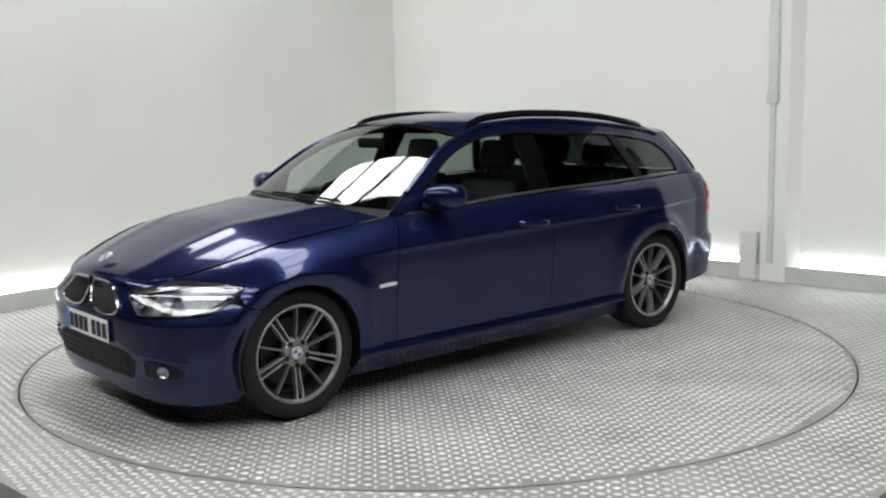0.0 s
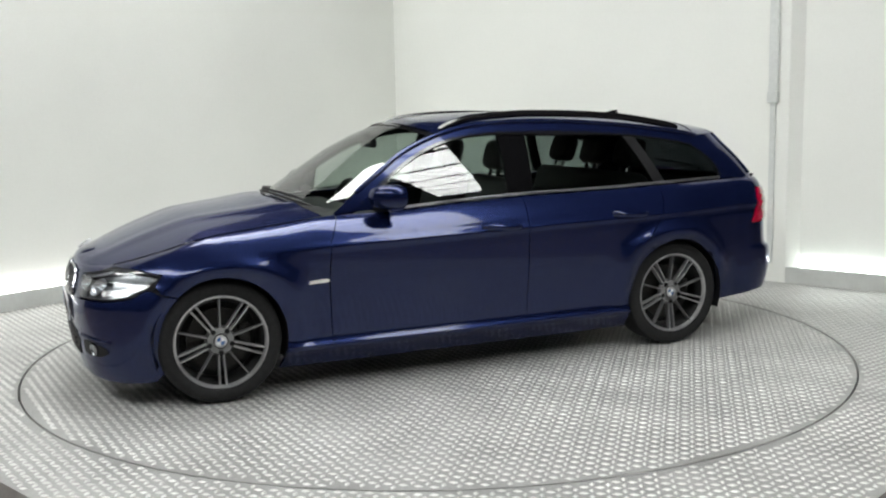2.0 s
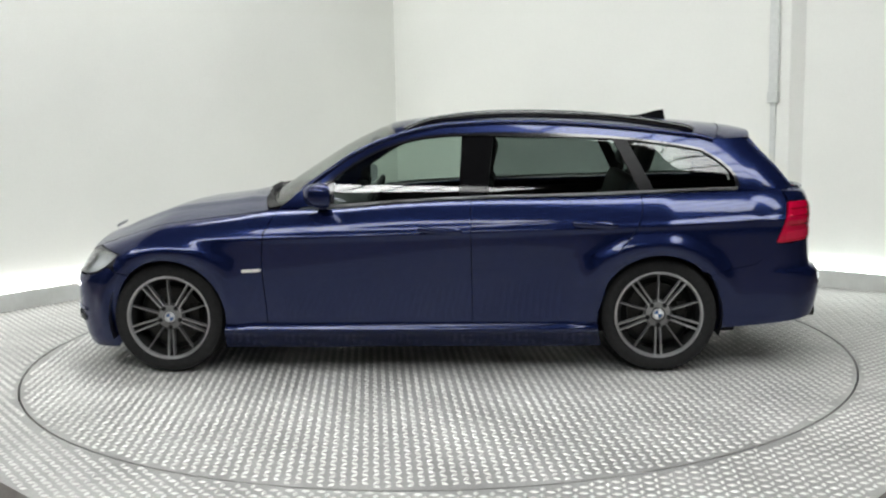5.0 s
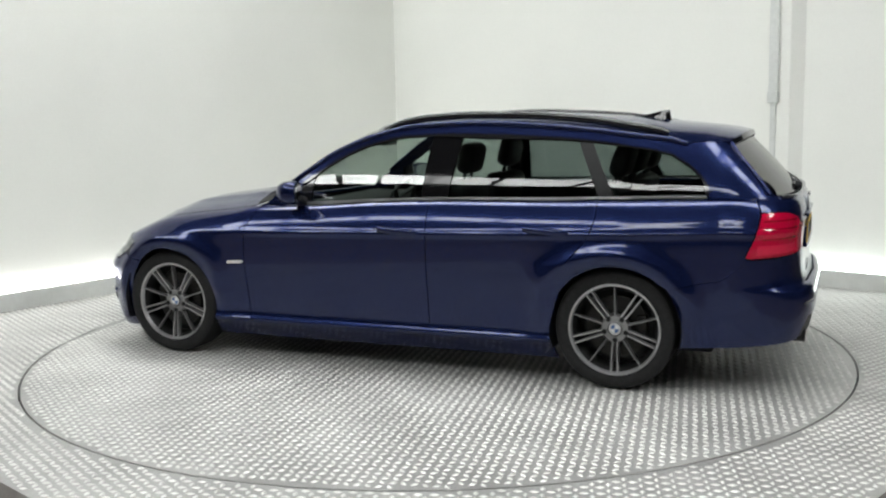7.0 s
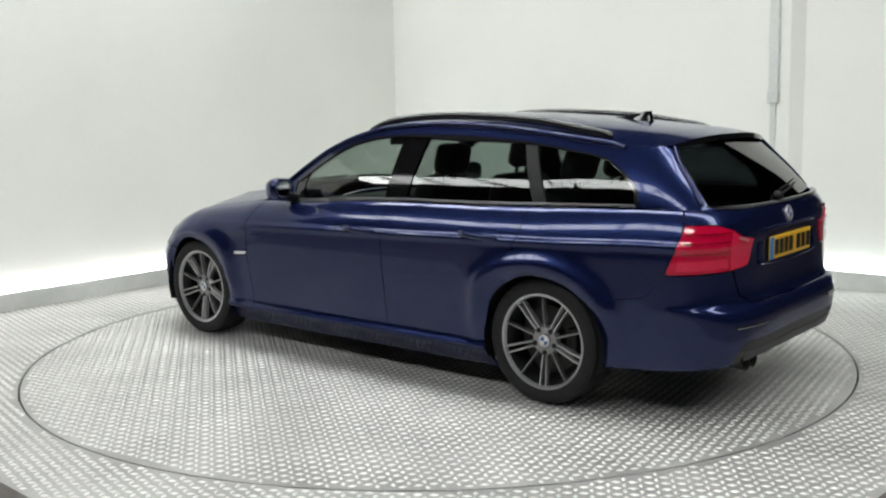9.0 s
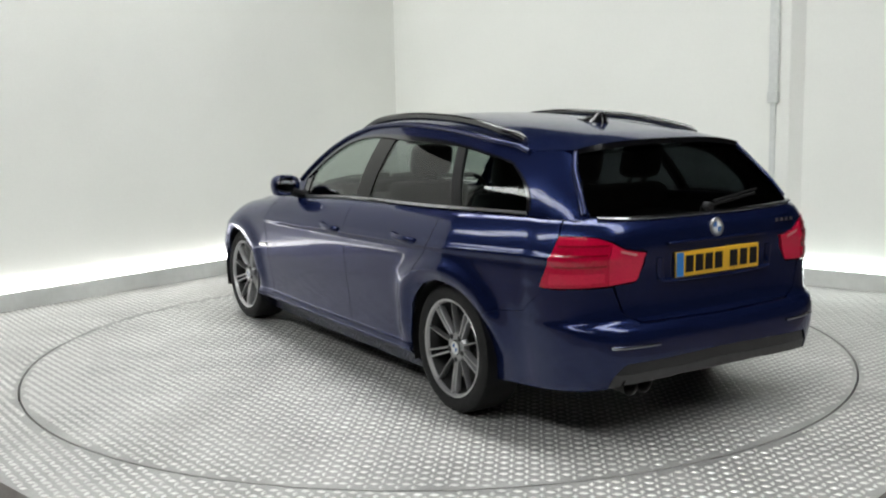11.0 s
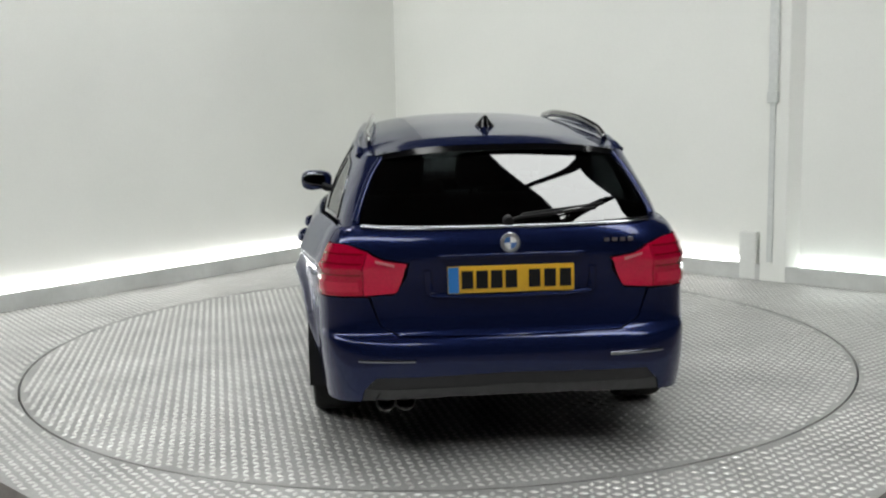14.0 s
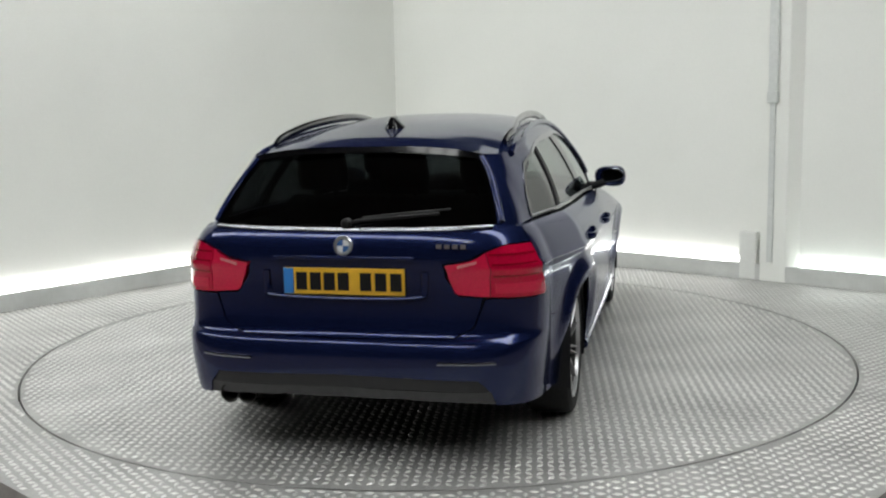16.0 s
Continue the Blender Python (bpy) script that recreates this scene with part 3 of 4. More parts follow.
part("diffuser_lip", whole(sheet(dif, out=-0.006, gap=0.0)), GREY, diffuser, "grey plastic lower edge")
# tailgate below the glass
GLASS_LOW = 1.0
tg = [Vector((S_TAIL, 0.549)), Vector((tl_s(0.455, 0.56), 0.556)), Vector((tl_s(0.535, 0.60), 0.598)), Vector((tl_s(0.575, 0.71), 0.716)), Vector((tl_s(0.475, 0.73), 0.724)), Vector((TLI - 0.01, 0.80)), Vector((TLI - 0.016, 0.853)), Vector((tl_s(0.52, 0.87), 0.872)), Vector((GATE - 0.004, 0.904)), Vector((tl_s(0.66, 0.92), 0.929)), Vector((-2.14, 0.93)), Vector((-2.14, 0.985)), Vector((tl_s(0.64, 1.0), GLASS_LOW)), Vector((S_TAIL, GLASS_LOW - 0.012))]
part("tailgate", whole(sheet(tg, gap=0.0)), PAINT, car)
# rear window and its surround
GW0, GW1 = 0.60, 0.475
glass_edge = spline([(GW0 + 0.012, 1.004), (0.60, 1.06), (0.552, 1.18), (GW1 + 0.022, 1.288)], 6)
rw_edge = [skin(s_at_y(p.x, p.y, False), p.y) + Vector((-0.002, 0, 0)) for p in glass_edge]
rw_mid = []
for k in range(len(glass_edge)):
    f = k / (len(glass_edge) - 1)
    rw_mid.append(Vector((-2.222 + 0.295 * f - 0.012 * math.sin(math.pi * f), 0, 0.990 + 0.325 * f)))
part("rear_window", loft(rw_edge, rw_mid, 25, 2.0), BACK_GLASS, car, "dark tinted rear window glass")

# roof edge, seen from the side: from the foot of the windscreen pillar to the spoiler
roof_pts = [(0.735, 0.928), (0.60, 1.03), (0.45, 1.135), (0.31, 1.225), (0.146, 1.296), (-0.016, 1.342), (-0.18, 1.371), (-0.50, 1.384), (-0.83, 1.373), (-1.156, 1.346), (-1.486, 1.306), (-1.70, 1.278), (-1.80, 1.266)]
roof_line = spline([Vector(p) for p in roof_pts], 6)
dlo_top = spline([(0.50, 1.045), (0.30, 1.178), (0.148, 1.252), (-0.013, 1.299), (-0.174, 1.320), (-0.334, 1.326), (-0.656, 1.322), (-0.98, 1.306), (-1.192, 1.288), (-1.42, 1.258), (-1.62, 1.220), (-1.785, 1.162), (-1.872, 1.09), (-1.882, 1.02), (-1.855, 0.996)], 6)
dlo_low = [Vector((-1.855 + (0.50 + 1.855) * k / 30, crest(-1.855 + (0.50 + 1.855) * k / 30) + 0.010)) for k in range(31)]
# side frame: pillar and rail above the windows
cant = [p for p in roof_line if p.x > -1.62] + [p for p in dlo_top[::-1] if p.x > -1.62] + [Vector((0.50, crest(0.5) + 0.010)), Vector((0.735, crest(0.735)))]
pair("roof_side_rail", sheet(cant, gap=0.0, cell=0.04), PAINT, car)
rear_p = [p for p in roof_line if p.x <= -1.60] + [Vector((tl_s(GW1 + 0.022, 1.27), 1.275)), Vector((tl_s(0.55, 1.18), 1.18)), Vector((tl_s(0.60, 1.06), 1.06)), Vector((tl_s(0.615, 1.0), 1.005)), Vector((tl_s(0.64, 1.0), GLASS_LOW - 0.002)), Vector((-2.14, 0.987)), Vector((-1.84, crest(-1.84) + 0.002))] + [p for p in dlo_top[::-1] if p.x <= -1.585]
pair("rear_pillar", sheet(rear_p, gap=0.0, cell=0.04), PAINT, car)

# windows and pillars within the opening


def top_at(x):
    best = [p for p in dlo_top]
    for p, q in zip(best, best[1:]):
        if q.x <= x <= p.x:
            return p.y + (q.y - p.y) * (p.x - x) / max(1e-6, p.x - q.x)
    return 1.2


def between(x0, x1, x2, x3):
    """The part of the window opening from x0 (foot) and x1 (head) back to x2 (foot) and x3 (head)."""
    low = [p for p in dlo_low if x2 < p.x < x0]
    top = [p for p in dlo_top if x3 < p.x < x1 and p.y > 1.03]
    at = lambda x: Vector((x, crest(x) + 0.010))
    return [at(x2)] + low + [at(x0), Vector((x1, top_at(x1)))] + top + [Vector((x3, top_at(x3)))]


pair("front_side_window", sheet(between(0.43, 0.42, -0.29, -0.305), out=-0.008, thick=0.004, cell=0.06, gap=0), GLASS, car, "clear front side window")
pair("rear_side_window", sheet(between(-0.44, -0.475, -1.29, -1.145), out=-0.008, thick=0.004, cell=0.06, gap=0), DARK_GLASS, car, "tinted rear side window")
last = [p for p in dlo_top if p.x < -1.212]
qw = [Vector((-1.36, crest(-1.36) + 0.01)), Vector((-1.21, top_at(-1.21)))] + [p for p in last if p.y > 0.995] + [p for p in dlo_low if p.x < -1.365]
pair("quarter_window", sheet(qw, out=-0.008, thick=0.004, cell=0.06, gap=0), DARK_GLASS, car, "tinted quarter window")
pair("centre_pillar", sheet(between(-0.285, -0.30, -0.445, -0.48), out=-0.003, thick=0.02, cell=0.06, gap=0), PILLAR, car, "black centre pillar")
pair("mirror_triangle", sheet(between(0.50, 0.49, 0.425, 0.415), out=-0.003, thick=0.02, cell=0.06, gap=0), GLOSS_BLACK, car)
pair("rear_pillar_trim", sheet([Vector((-1.285, crest(-1.285) + 0.01)), Vector((-1.14, top_at(-1.14))), Vector((-1.215, top_at(-1.215))), Vector((-1.365, crest(-1.365) + 0.01))], out=0.0, thick=0.02, cell=0.06, gap=0), BLACK, car, "black window divider")
belt = [p - Vector((0, 0.006)) for p in dlo_low] + [p + Vector((0, 0.008)) for p in dlo_low[::-1]]
pair("belt_trim", sheet(belt, out=0.007, thick=0.012, cell=0.08, gap=0), TRIM, car, "bright metal belt trim")
inner_top = [p for p in dlo_top]
edge_in = [p + (Vector((-0.66, 1.05)) - p).normalized() * 0.026 for p in inner_top]
pair("window_surround", sheet(inner_top + edge_in[::-1], out=0.005, thick=0.012, cell=0.08, gap=0), GLOSS_BLACK, car, "gloss black window surround")

# bonnet, windscreen, roof
hs = [0.80 + (S_NOSE - 0.80) * (k / 34) for k in range(35)]
edge, mid = [], []
for s in hs:
    p = skin(s, crest(s))
    edge.append(p)
    mid.append((p.x + 0.0, 0, p.z + 0.085 * min(1, (p.y / 0.70)) ** 1.0))
mid[0] = (0.91, 0, 0.985)
mid[1] = (0.937, 0, 0.984)
for k in range(2, 6):
    f = (6 - k) / 6
    mid[k] = (mid[k][0] + 0.10 * f, 0, mid[k][2])
bonnet = loft(edge, mid, 33, 2.2)
for v in bonnet.verts:
    y = abs(v.co.y)
    v.co.z += 0.010 * math.exp(-((y - 0.30 - 0.14 * (1.9 - v.co.x)) / 0.05) ** 2) * min(1, max(0, (2.0 - v.co.x) / 0.3))
part("bonnet", bonnet, PAINT, car)
pil = [p for p in roof_line if 0.06 <= p.x <= 0.735]
ws_edge = [skin(p.x, p.y) + Vector((0.0, -0.012, 0.004)) for p in pil]
n = len(pil)
ws_mid = [Vector(p) for p in spline([(0.905, 0, 0.974), (0.675, 0, 1.118), (0.45, 0, 1.252), (0.26, 0, 1.345), (0.15, 0, 1.382)], 12)]
ws_mid = [ws_mid[round(k * (len(ws_mid) - 1) / (n - 1))] for k in range(n)]
part("windscreen", loft(ws_edge, ws_mid, 25, 2.0), SCREEN, car, "clear windscreen")
part("windscreen_band", loft([e + Vector((0.002, 0, 0.003)) for e in ws_edge[-3:]], [m + Vector((0.002, 0, 0.003)) for m in ws_mid[-3:]], 25, 2.0), GLOSS_BLACK, car)
cow = loft([ws_edge[0] + Vector((0.0, 0, 0.002)), ws_edge[0] + Vector((0.07, 0.02, -0.012))], [(0.90, 0, 0.968), (0.945, 0, 0.970)], 25, 2.0)
part("cowl", cow, BLACK, car, "black scuttle panel under the windscreen")
rl = [p for p in roof_line if p.x <= 0.075]
rf_edge = [skin(p.x, p.y) for p in rl]
roof_mid = spline([(0.15, 0, 1.386), (0.0, 0, 1.411), (-0.3, 0, 1.436), (-0.7, 0, 1.436), (-1.2, 0, 1.409), (-1.6, 0, 1.370), (-1.80, 0, 1.348)], 10)
rf_mid = [roof_mid[round(k * (len(roof_mid) - 1) / (len(rl) - 1))] for k in range(len(rl))]
part("roof", loft(rf_edge, rf_mid, 25, 2.6), PAINT, car)
# spoiler: from the roof's rear edge over the glass
sp_e = [rf_edge[-1], skin(-1.80, 1.266) + Vector((-0.06, -0.02, 0.004)), Vector((-1.915, 0.525, 1.276)), Vector((-1.925, 0.515, 1.252)), Vector((-1.88, 0.505, 1.248))]
sp_m = [rf_mid[-1], Vector((-1.89, 0, 1.334)), Vector((-1.965, 0, 1.315)), Vector((-1.975, 0, 1.288)), Vector((-1.92, 0, 1.284))]
spoiler = part("roof_spoiler", loft(sp_e[:3], sp_m[:3], 25, 3.0), PAINT, car)
# edge and underside in black, which paints in the shade beneath the spoiler
part("spoiler_lip", loft(sp_e[2:] + [Vector((-1.80, 0.50, 1.262))], sp_m[2:] + [Vector((-1.84, 0, 1.300))], 25, 3.0), PILLAR, spoiler, "spoiler edge and underside, blackened for shade")

# beads added along the roof edge and beside the rear glass to catch highlight lines
for sd in (1, -1):
    bm = bmesh.new()
    tube(bm, [Vector((skin(p.x, p.y).x, sd * (skin(p.x, p.y).y + 0.001), p.y)) for p in roof_line if p.x < 0.62], 0.017, 0.014, seg=12)
    part("roof_highlight_bead", bm, PAINT, car)
    bm = bmesh.new()
    side_pts = spline([(1.262, GW1 + 0.036), (1.18, 0.563), (1.06, 0.612), (1.01, 0.628)], 6)
    tube(bm, [Vector((1, sd, 1)) * skin(tl_s(p.y, p.x), p.x) for p in side_pts], 0.014, 0.013, seg=12)
    part("tailgate_highlight_bead", bm, PAINT, car)

# dark inner shell, floor pan and arch liners
shell = [Vector((S_NOSE, 0.28)), Vector((s_at_x(1.80, 0.3, True), 0.28))] + af(-6, 195, 20, ARCH + 0.015) + [Vector((0.95, 0.17)), Vector((-0.95, 0.17))] + ar(195, -6, 20, ARCH + 0.015) + [Vector((-1.95, 0.31)), Vector((S_TAIL, 0.33)), Vector((S_TAIL, 0.95))] + crest_run(S_TAIL + 0.02, S_NOSE - 0.02, 40, -0.03) + [Vector((S_NOSE, 0.66))]
part("inner_shell", whole(sheet(shell, out=-0.035, thick=0, gap=0, cell=0.09, fine=0.09)), BLACK, car)
bm = bmesh.new()
box(bm, -1.85, 1.85, -0.60, 0.60, 0.17, 0.25, 0.02)
box(bm, -1.0, 1.0, -0.80, 0.80, 0.15, 0.24, 0.02)
box(bm, 1.0, 1.8, -0.58, 0.58, 0.22, 0.62, 0.03)
box(bm, -2.1, -1.0, -0.58, 0.58, 0.31, 0.62, 0.03)
part("floor_pan", bm, BLACK, car)
for ax in (AXLE, -AXLE):
    for sd in (1, -1):
        bm = bmesh.new()
        lathe_rows = []
        for yy in (0.58, 0.865):
            lathe_rows.append([bm.verts.new((ax + (ARCH + 0.004) * math.cos(radians(a)), sd * yy, WHEEL_R + (ARCH + 0.004) * math.sin(radians(a)))) for a in range(-20, 201, 10)])
        for k in range(len(lathe_rows[0]) - 1):
            bm.faces.new((lathe_rows[0][k], lathe_rows[0][k + 1], lathe_rows[1][k + 1], lathe_rows[1][k]))
        part("arch_liner", bm, BLACK, car)


# ---------- wheels ----------
def wheel(x, side):
    """Tyre, rim with five twin and five single spokes, disc and badge; built facing +y."""
    hub = new("wheel")
    hub.parent = car
    bm = bmesh.new()
    lathe(bm, [(0.232, -0.10), (0.262, -0.112), (0.295, -0.110), (0.311, -0.098), (0.318, -0.07), (0.318, 0.07), (0.311, 0.098), (0.296, 0.109), (0.270, 0.112), (0.250, 0.106), (0.236, 0.100)], seg=64)
    part("tyre", bm, RUBBER, hub, "black low-profile tyre")
    bm = bmesh.new()
    lathe(bm, [(0.222, -0.10), (0.205, -0.02), (0.205, 0.05), (0.224, 0.085), (0.232, 0.098)], seg=64)
    part("rim", bm, RIMDARK, hub)
    bm = bmesh.new()
    lathe(bm, [(0.224, 0.088), (0.231, 0.103), (0.240, 0.106), (0.244, 0.100), (0.242, 0.092)], seg=64)
    part("rim_lip", bm, ALLOY_LIP, hub, "bright machined rim edge")

    def spoke(a, r0, r1, w0, w1, off):
        b = bmesh.new()
        rows_ = []
        for k in range(7):
            f = k / 6
            r = r0 + (r1 - r0) * f
            w = w0 + (w1 - w0) * f
            d = 0.072 + 0.024 * f ** 1.5 + 0.006 * math.sin(math.pi * f)
            o = off * (0.75 + 0.45 * f)
            rows_.append([b.verts.new((r * math.cos(a) - (o + q * w) * math.sin(a), d - dd, r * math.sin(a) + (o + q * w) * math.cos(a))) for q, dd in ((-0.5, 0.03), (-0.5, 0.006), (-0.25, 0.0), (0.25, 0.0), (0.5, 0.006), (0.5, 0.03))])
        for p, q in zip(rows_, rows_[1:]):
            for k in range(5):
                b.faces.new((p[k], p[k + 1], q[k + 1], q[k]))
        part("spoke", b, ALLOY_LIP if off else ALLOY, hub)

    for k in range(5):
        a = radians(-90 + 72 * k)
        for off in (-0.0145, 0.0145):
            spoke(a, 0.058, 0.229, 0.012, 0.0105, off)
        spoke(a + radians(36), 0.058, 0.229, 0.012, 0.0085, 0.0)
    bm = bmesh.new()
    lathe(bm, [(0.079, 0.045), (0.075, 0.066), (0.066, 0.074), (0.04, 0.072), (0.036, 0.06), (0.0005, 0.06)], seg=40)
    part("hub", bm, ALLOY, hub)
    # bolt heads in black, painting in the dark of their holes
    for k in range(5):
        a = radians(-90 + 72 * k)
        bm = bmesh.new()
        lathe(bm, [(0.0135, 0.076), (0.0125, 0.0785), (0.0005, 0.0785)], seg=16)
        bmesh.ops.translate(bm, verts=bm.verts[:], vec=(0.060 * math.cos(a), 0, 0.060 * math.sin(a)))
        part("wheel_bolt", bm, BLACK, hub)
    badge_disc(hub, 0.034, Matrix.Translation((0, 0.079, 0)))
    bm = bmesh.new()
    lathe(bm, [(0.0005, 0.0), (0.165, 0.0), (0.165, 0.012), (0.09, 0.014), (0.0005, 0.014)], seg=40)
    part("brake_disc", bm, STEEL, hub)
    bm = bmesh.new()
    lathe(bm, [(0.0005, -0.03), (0.204, -0.03)], seg=40)
    part("backing_plate", bm, BLACK, hub)
    bm = bmesh.new()
    box(bm, -0.16, -0.10, -0.02, 0.035, -0.07, 0.07, 0.012)
    part("brake_caliper", bm, STEEL, hub)
    hub.matrix_basis = pose(x, side * 0.745, WHEEL_R, 0, 0, 0 if side > 0 else 180)
    return hub


def badge_disc(parent, r, m):
    """A round badge facing +y: silver ring, quartered blue and white."""
    bm = bmesh.new()
    lathe(bm, [(r * 0.98, -0.006), (r, 0.0), (r * 0.93, 0.003), (r * 0.66, 0.002), (r * 0.62, 0.0)], seg=32)
    bm.transform(m)
    ring_ = part("badge_ring", bm, TRIM, parent)
    for col, start in ((BADGE_BLUE, 0), (BADGE_WHITE, 1), (BADGE_BLUE, 2), (BADGE_WHITE, 3)):
        bm = bmesh.new()
        c = bm.verts.new((0, 0.0015, 0))
        e = [bm.verts.new((r * 0.64 * math.cos(radians(start * 90 + k * 15)), 0.0015, r * 0.64 * math.sin(radians(start * 90 + k * 15)))) for k in range(7)]
        for p, q in zip(e, e[1:]):
            bm.faces.new((c, p, q))
        bm.transform(m)
        part("badge_quarter", bm, col, parent)
    return ring_


for x in (AXLE, -AXLE):
    for sd in (1, -1):
        wheel(x, sd)


# ---------- lamps, grilles and trim ----------
def facing(s, z, out=0.0):
    """Axes on the skin: +y points out and +z up."""
    n_ = normal_at(s, z)
    up = (Vector((0, 0, 1)) - n_ * n_.z).normalized()
    x_ = n_.cross(up)
    m = Matrix((x_, n_, up)).transposed().to_4x4()
    return Matrix.Translation(skin(s, z) + n_ * out) @ m


# head lamps: dark housing, two reflectors, clear lens
for sd in (1, -1):
    hous = new("head_lamp")
    hous.parent = car
    tagged(hous, "clear head lamp with twin round reflectors")
    b1 = sheet(headlamp_outline, cell=0.03, out=-0.034, thick=-0.04, gap=0.0)
    b2 = sheet(headlamp_outline, cell=0.03, out=0.002, thick=0.0, gap=0.002)
    if sd < 0:
        b1, b2 = mirrored(b1), mirrored(b2)
    part("lamp_housing", b1, LAMPDARK, hous)
    part("lens", b2, LENS, hous, "clear lamp glass")
    for yy, rr in ((0.455, 0.046), (0.585, 0.052)):
        m = facing(s_at_y(yy, 0.615, True), 0.615, -0.028)
        if sd < 0:
            m = Matrix.Diagonal((1, -1, 1, 1)) @ m
        bm = bmesh.new()
        lathe(bm, [(rr, 0.022), (rr * 0.97, 0.025), (rr * 0.93, 0.02), (rr * 0.72, 0.0), (rr * 0.62, -0.005), (rr * 0.55, 0.008), (rr * 0.3, 0.02), (0.0005, 0.024)], seg=32)
        bm.transform(m)
        part("lamp_reflector", bm, LAMPBOWL, hous)
    strip = [Vector((HL_TIP + 0.02, 0.674)), Vector((s_at_x(1.75, 0.62, True), 0.626)), Vector((HL_LOW, 0.585)), Vector((HL_LOW + 0.10, 0.575)), Vector((HL_LOW + 0.10, 0.665)), Vector((s_at_x(1.8, 0.69, True), 0.692))]
    b3 = sheet(strip, cell=0.03, out=-0.02, thick=0.004, gap=0.004)
    part("indicator_reflector", mirrored(b3) if sd < 0 else b3, REFLECT, hous)
    b4 = sheet([Vector((HL_IN - 0.03, 0.653)), Vector((s_at_y(0.5, 0.68, True), 0.674)), Vector((s_at_x(1.86, 0.70, True), 0.694)), Vector((s_at_x(1.86, 0.70, True), 0.684)), Vector((s_at_y(0.5, 0.68, True), 0.662)), Vector((HL_IN - 0.03, 0.640))], cell=0.03, out=-0.012, thick=0.01, gap=0)
    part("brow", mirrored(b4) if sd < 0 else b4, TRIM, hous)

# kidney grilles
for sd in (1, -1):
    kid = new("kidney_grille")
    kid.parent = car
    tagged(kid, "chrome-framed black kidney grille")
    ko = spline([(s_at_y(0.030, 0.6, True), 0.610), (s_at_y(0.034, 0.6, True), 0.655), (s_at_y(0.07, 0.6, True), 0.672), (s_at_y(0.27, 0.6, True), 0.665), (s_at_y(0.31, 0.6, True), 0.640), (s_at_y(0.29, 0.6, True), 0.575), (s_at_y(0.22, 0.6, True), 0.538), (s_at_y(0.09, 0.6, True), 0.532), (s_at_y(0.038, 0.6, True), 0.556), (s_at_y(0.030, 0.6, True), 0.610)], 6)
    b = sheet(ko[:-1], cell=0.04, out=0.003, thick=0.01, gap=0.0)
    part("grille_back", mirrored(b) if sd < 0 else b, BLACK, kid)
    bm = bmesh.new()
    tube(bm, [skin(p.x, p.y) + normal_at(p.x, p.y) * 0.008 for p in ko], 0.0075, 0.0075, seg=8, cap=False)
    part("chrome_frame", mirrored(bm) if sd < 0 else bm, CHROME, kid, "bright chrome surround")
    for k in range(11):
        yy = 0.060 + 0.019 * k
        z0, z1 = 0.544 + (0.012 if k == 0 else 0) + max(0, k - 8) * 0.014, 0.664
        bm = bmesh.new()
        sx = s_at_y(yy, 0.62, True)
        tube(bm, [skin(sx, z0 + (z1 - z0) * f / 4) + normal_at(sx, z0 + (z1 - z0) * f / 4) * 0.008 for f in range(5)], 0.0035, 0.006, seg=6)
        part("slat", mirrored(bm) if sd < 0 else bm, SLAT, kid)

# bonnet badge and rear badge
m = Matrix.Translation((1.955, 0, 0.772)) @ pose(0, 0, 0, 0, 0, -90) @ pose(0, 0, 0, 58, 0, 0)
badge_disc(car, 0.041, m)
m = Matrix.Translation((tail(0.925) - 0.006, 0, 0.925)) @ pose(0, 0, 0, 0, 0, 90) @ pose(0, 0, 0, 8, 0, 0)
badge_disc(car, 0.041, m)

# lower intakes and fog lamps; black sheets on the bumper paint in the dark openings
low = [Vector((S_NOSE, 0.245)), Vector((s_at_y(0.42, 0.25, True), 0.245)), Vector((s_at_y(0.46, 0.3, True), 0.33)), Vector((s_at_y(0.36, 0.36, True), 0.375)), Vector((S_NOSE, 0.378))]
part("lower_grille", whole(sheet(low, out=0.004, thick=0.01, gap=0)), BLACK, car, "black mesh lower intake")
for k in range(4):
    zz = 0.268 + 0.03 * k
    bm = bmesh.new()
    tube(bm, [skin(s_at_y(y_, zz, True), zz) for y_ in (0.40, 0.3, 0.2, 0.1, 0.01)], 0.006, 0.004, seg=6)
    for v in bm.verts:
        v.co.x += 0.008
    part("grille_bar", whole(bm), BLACK, car)
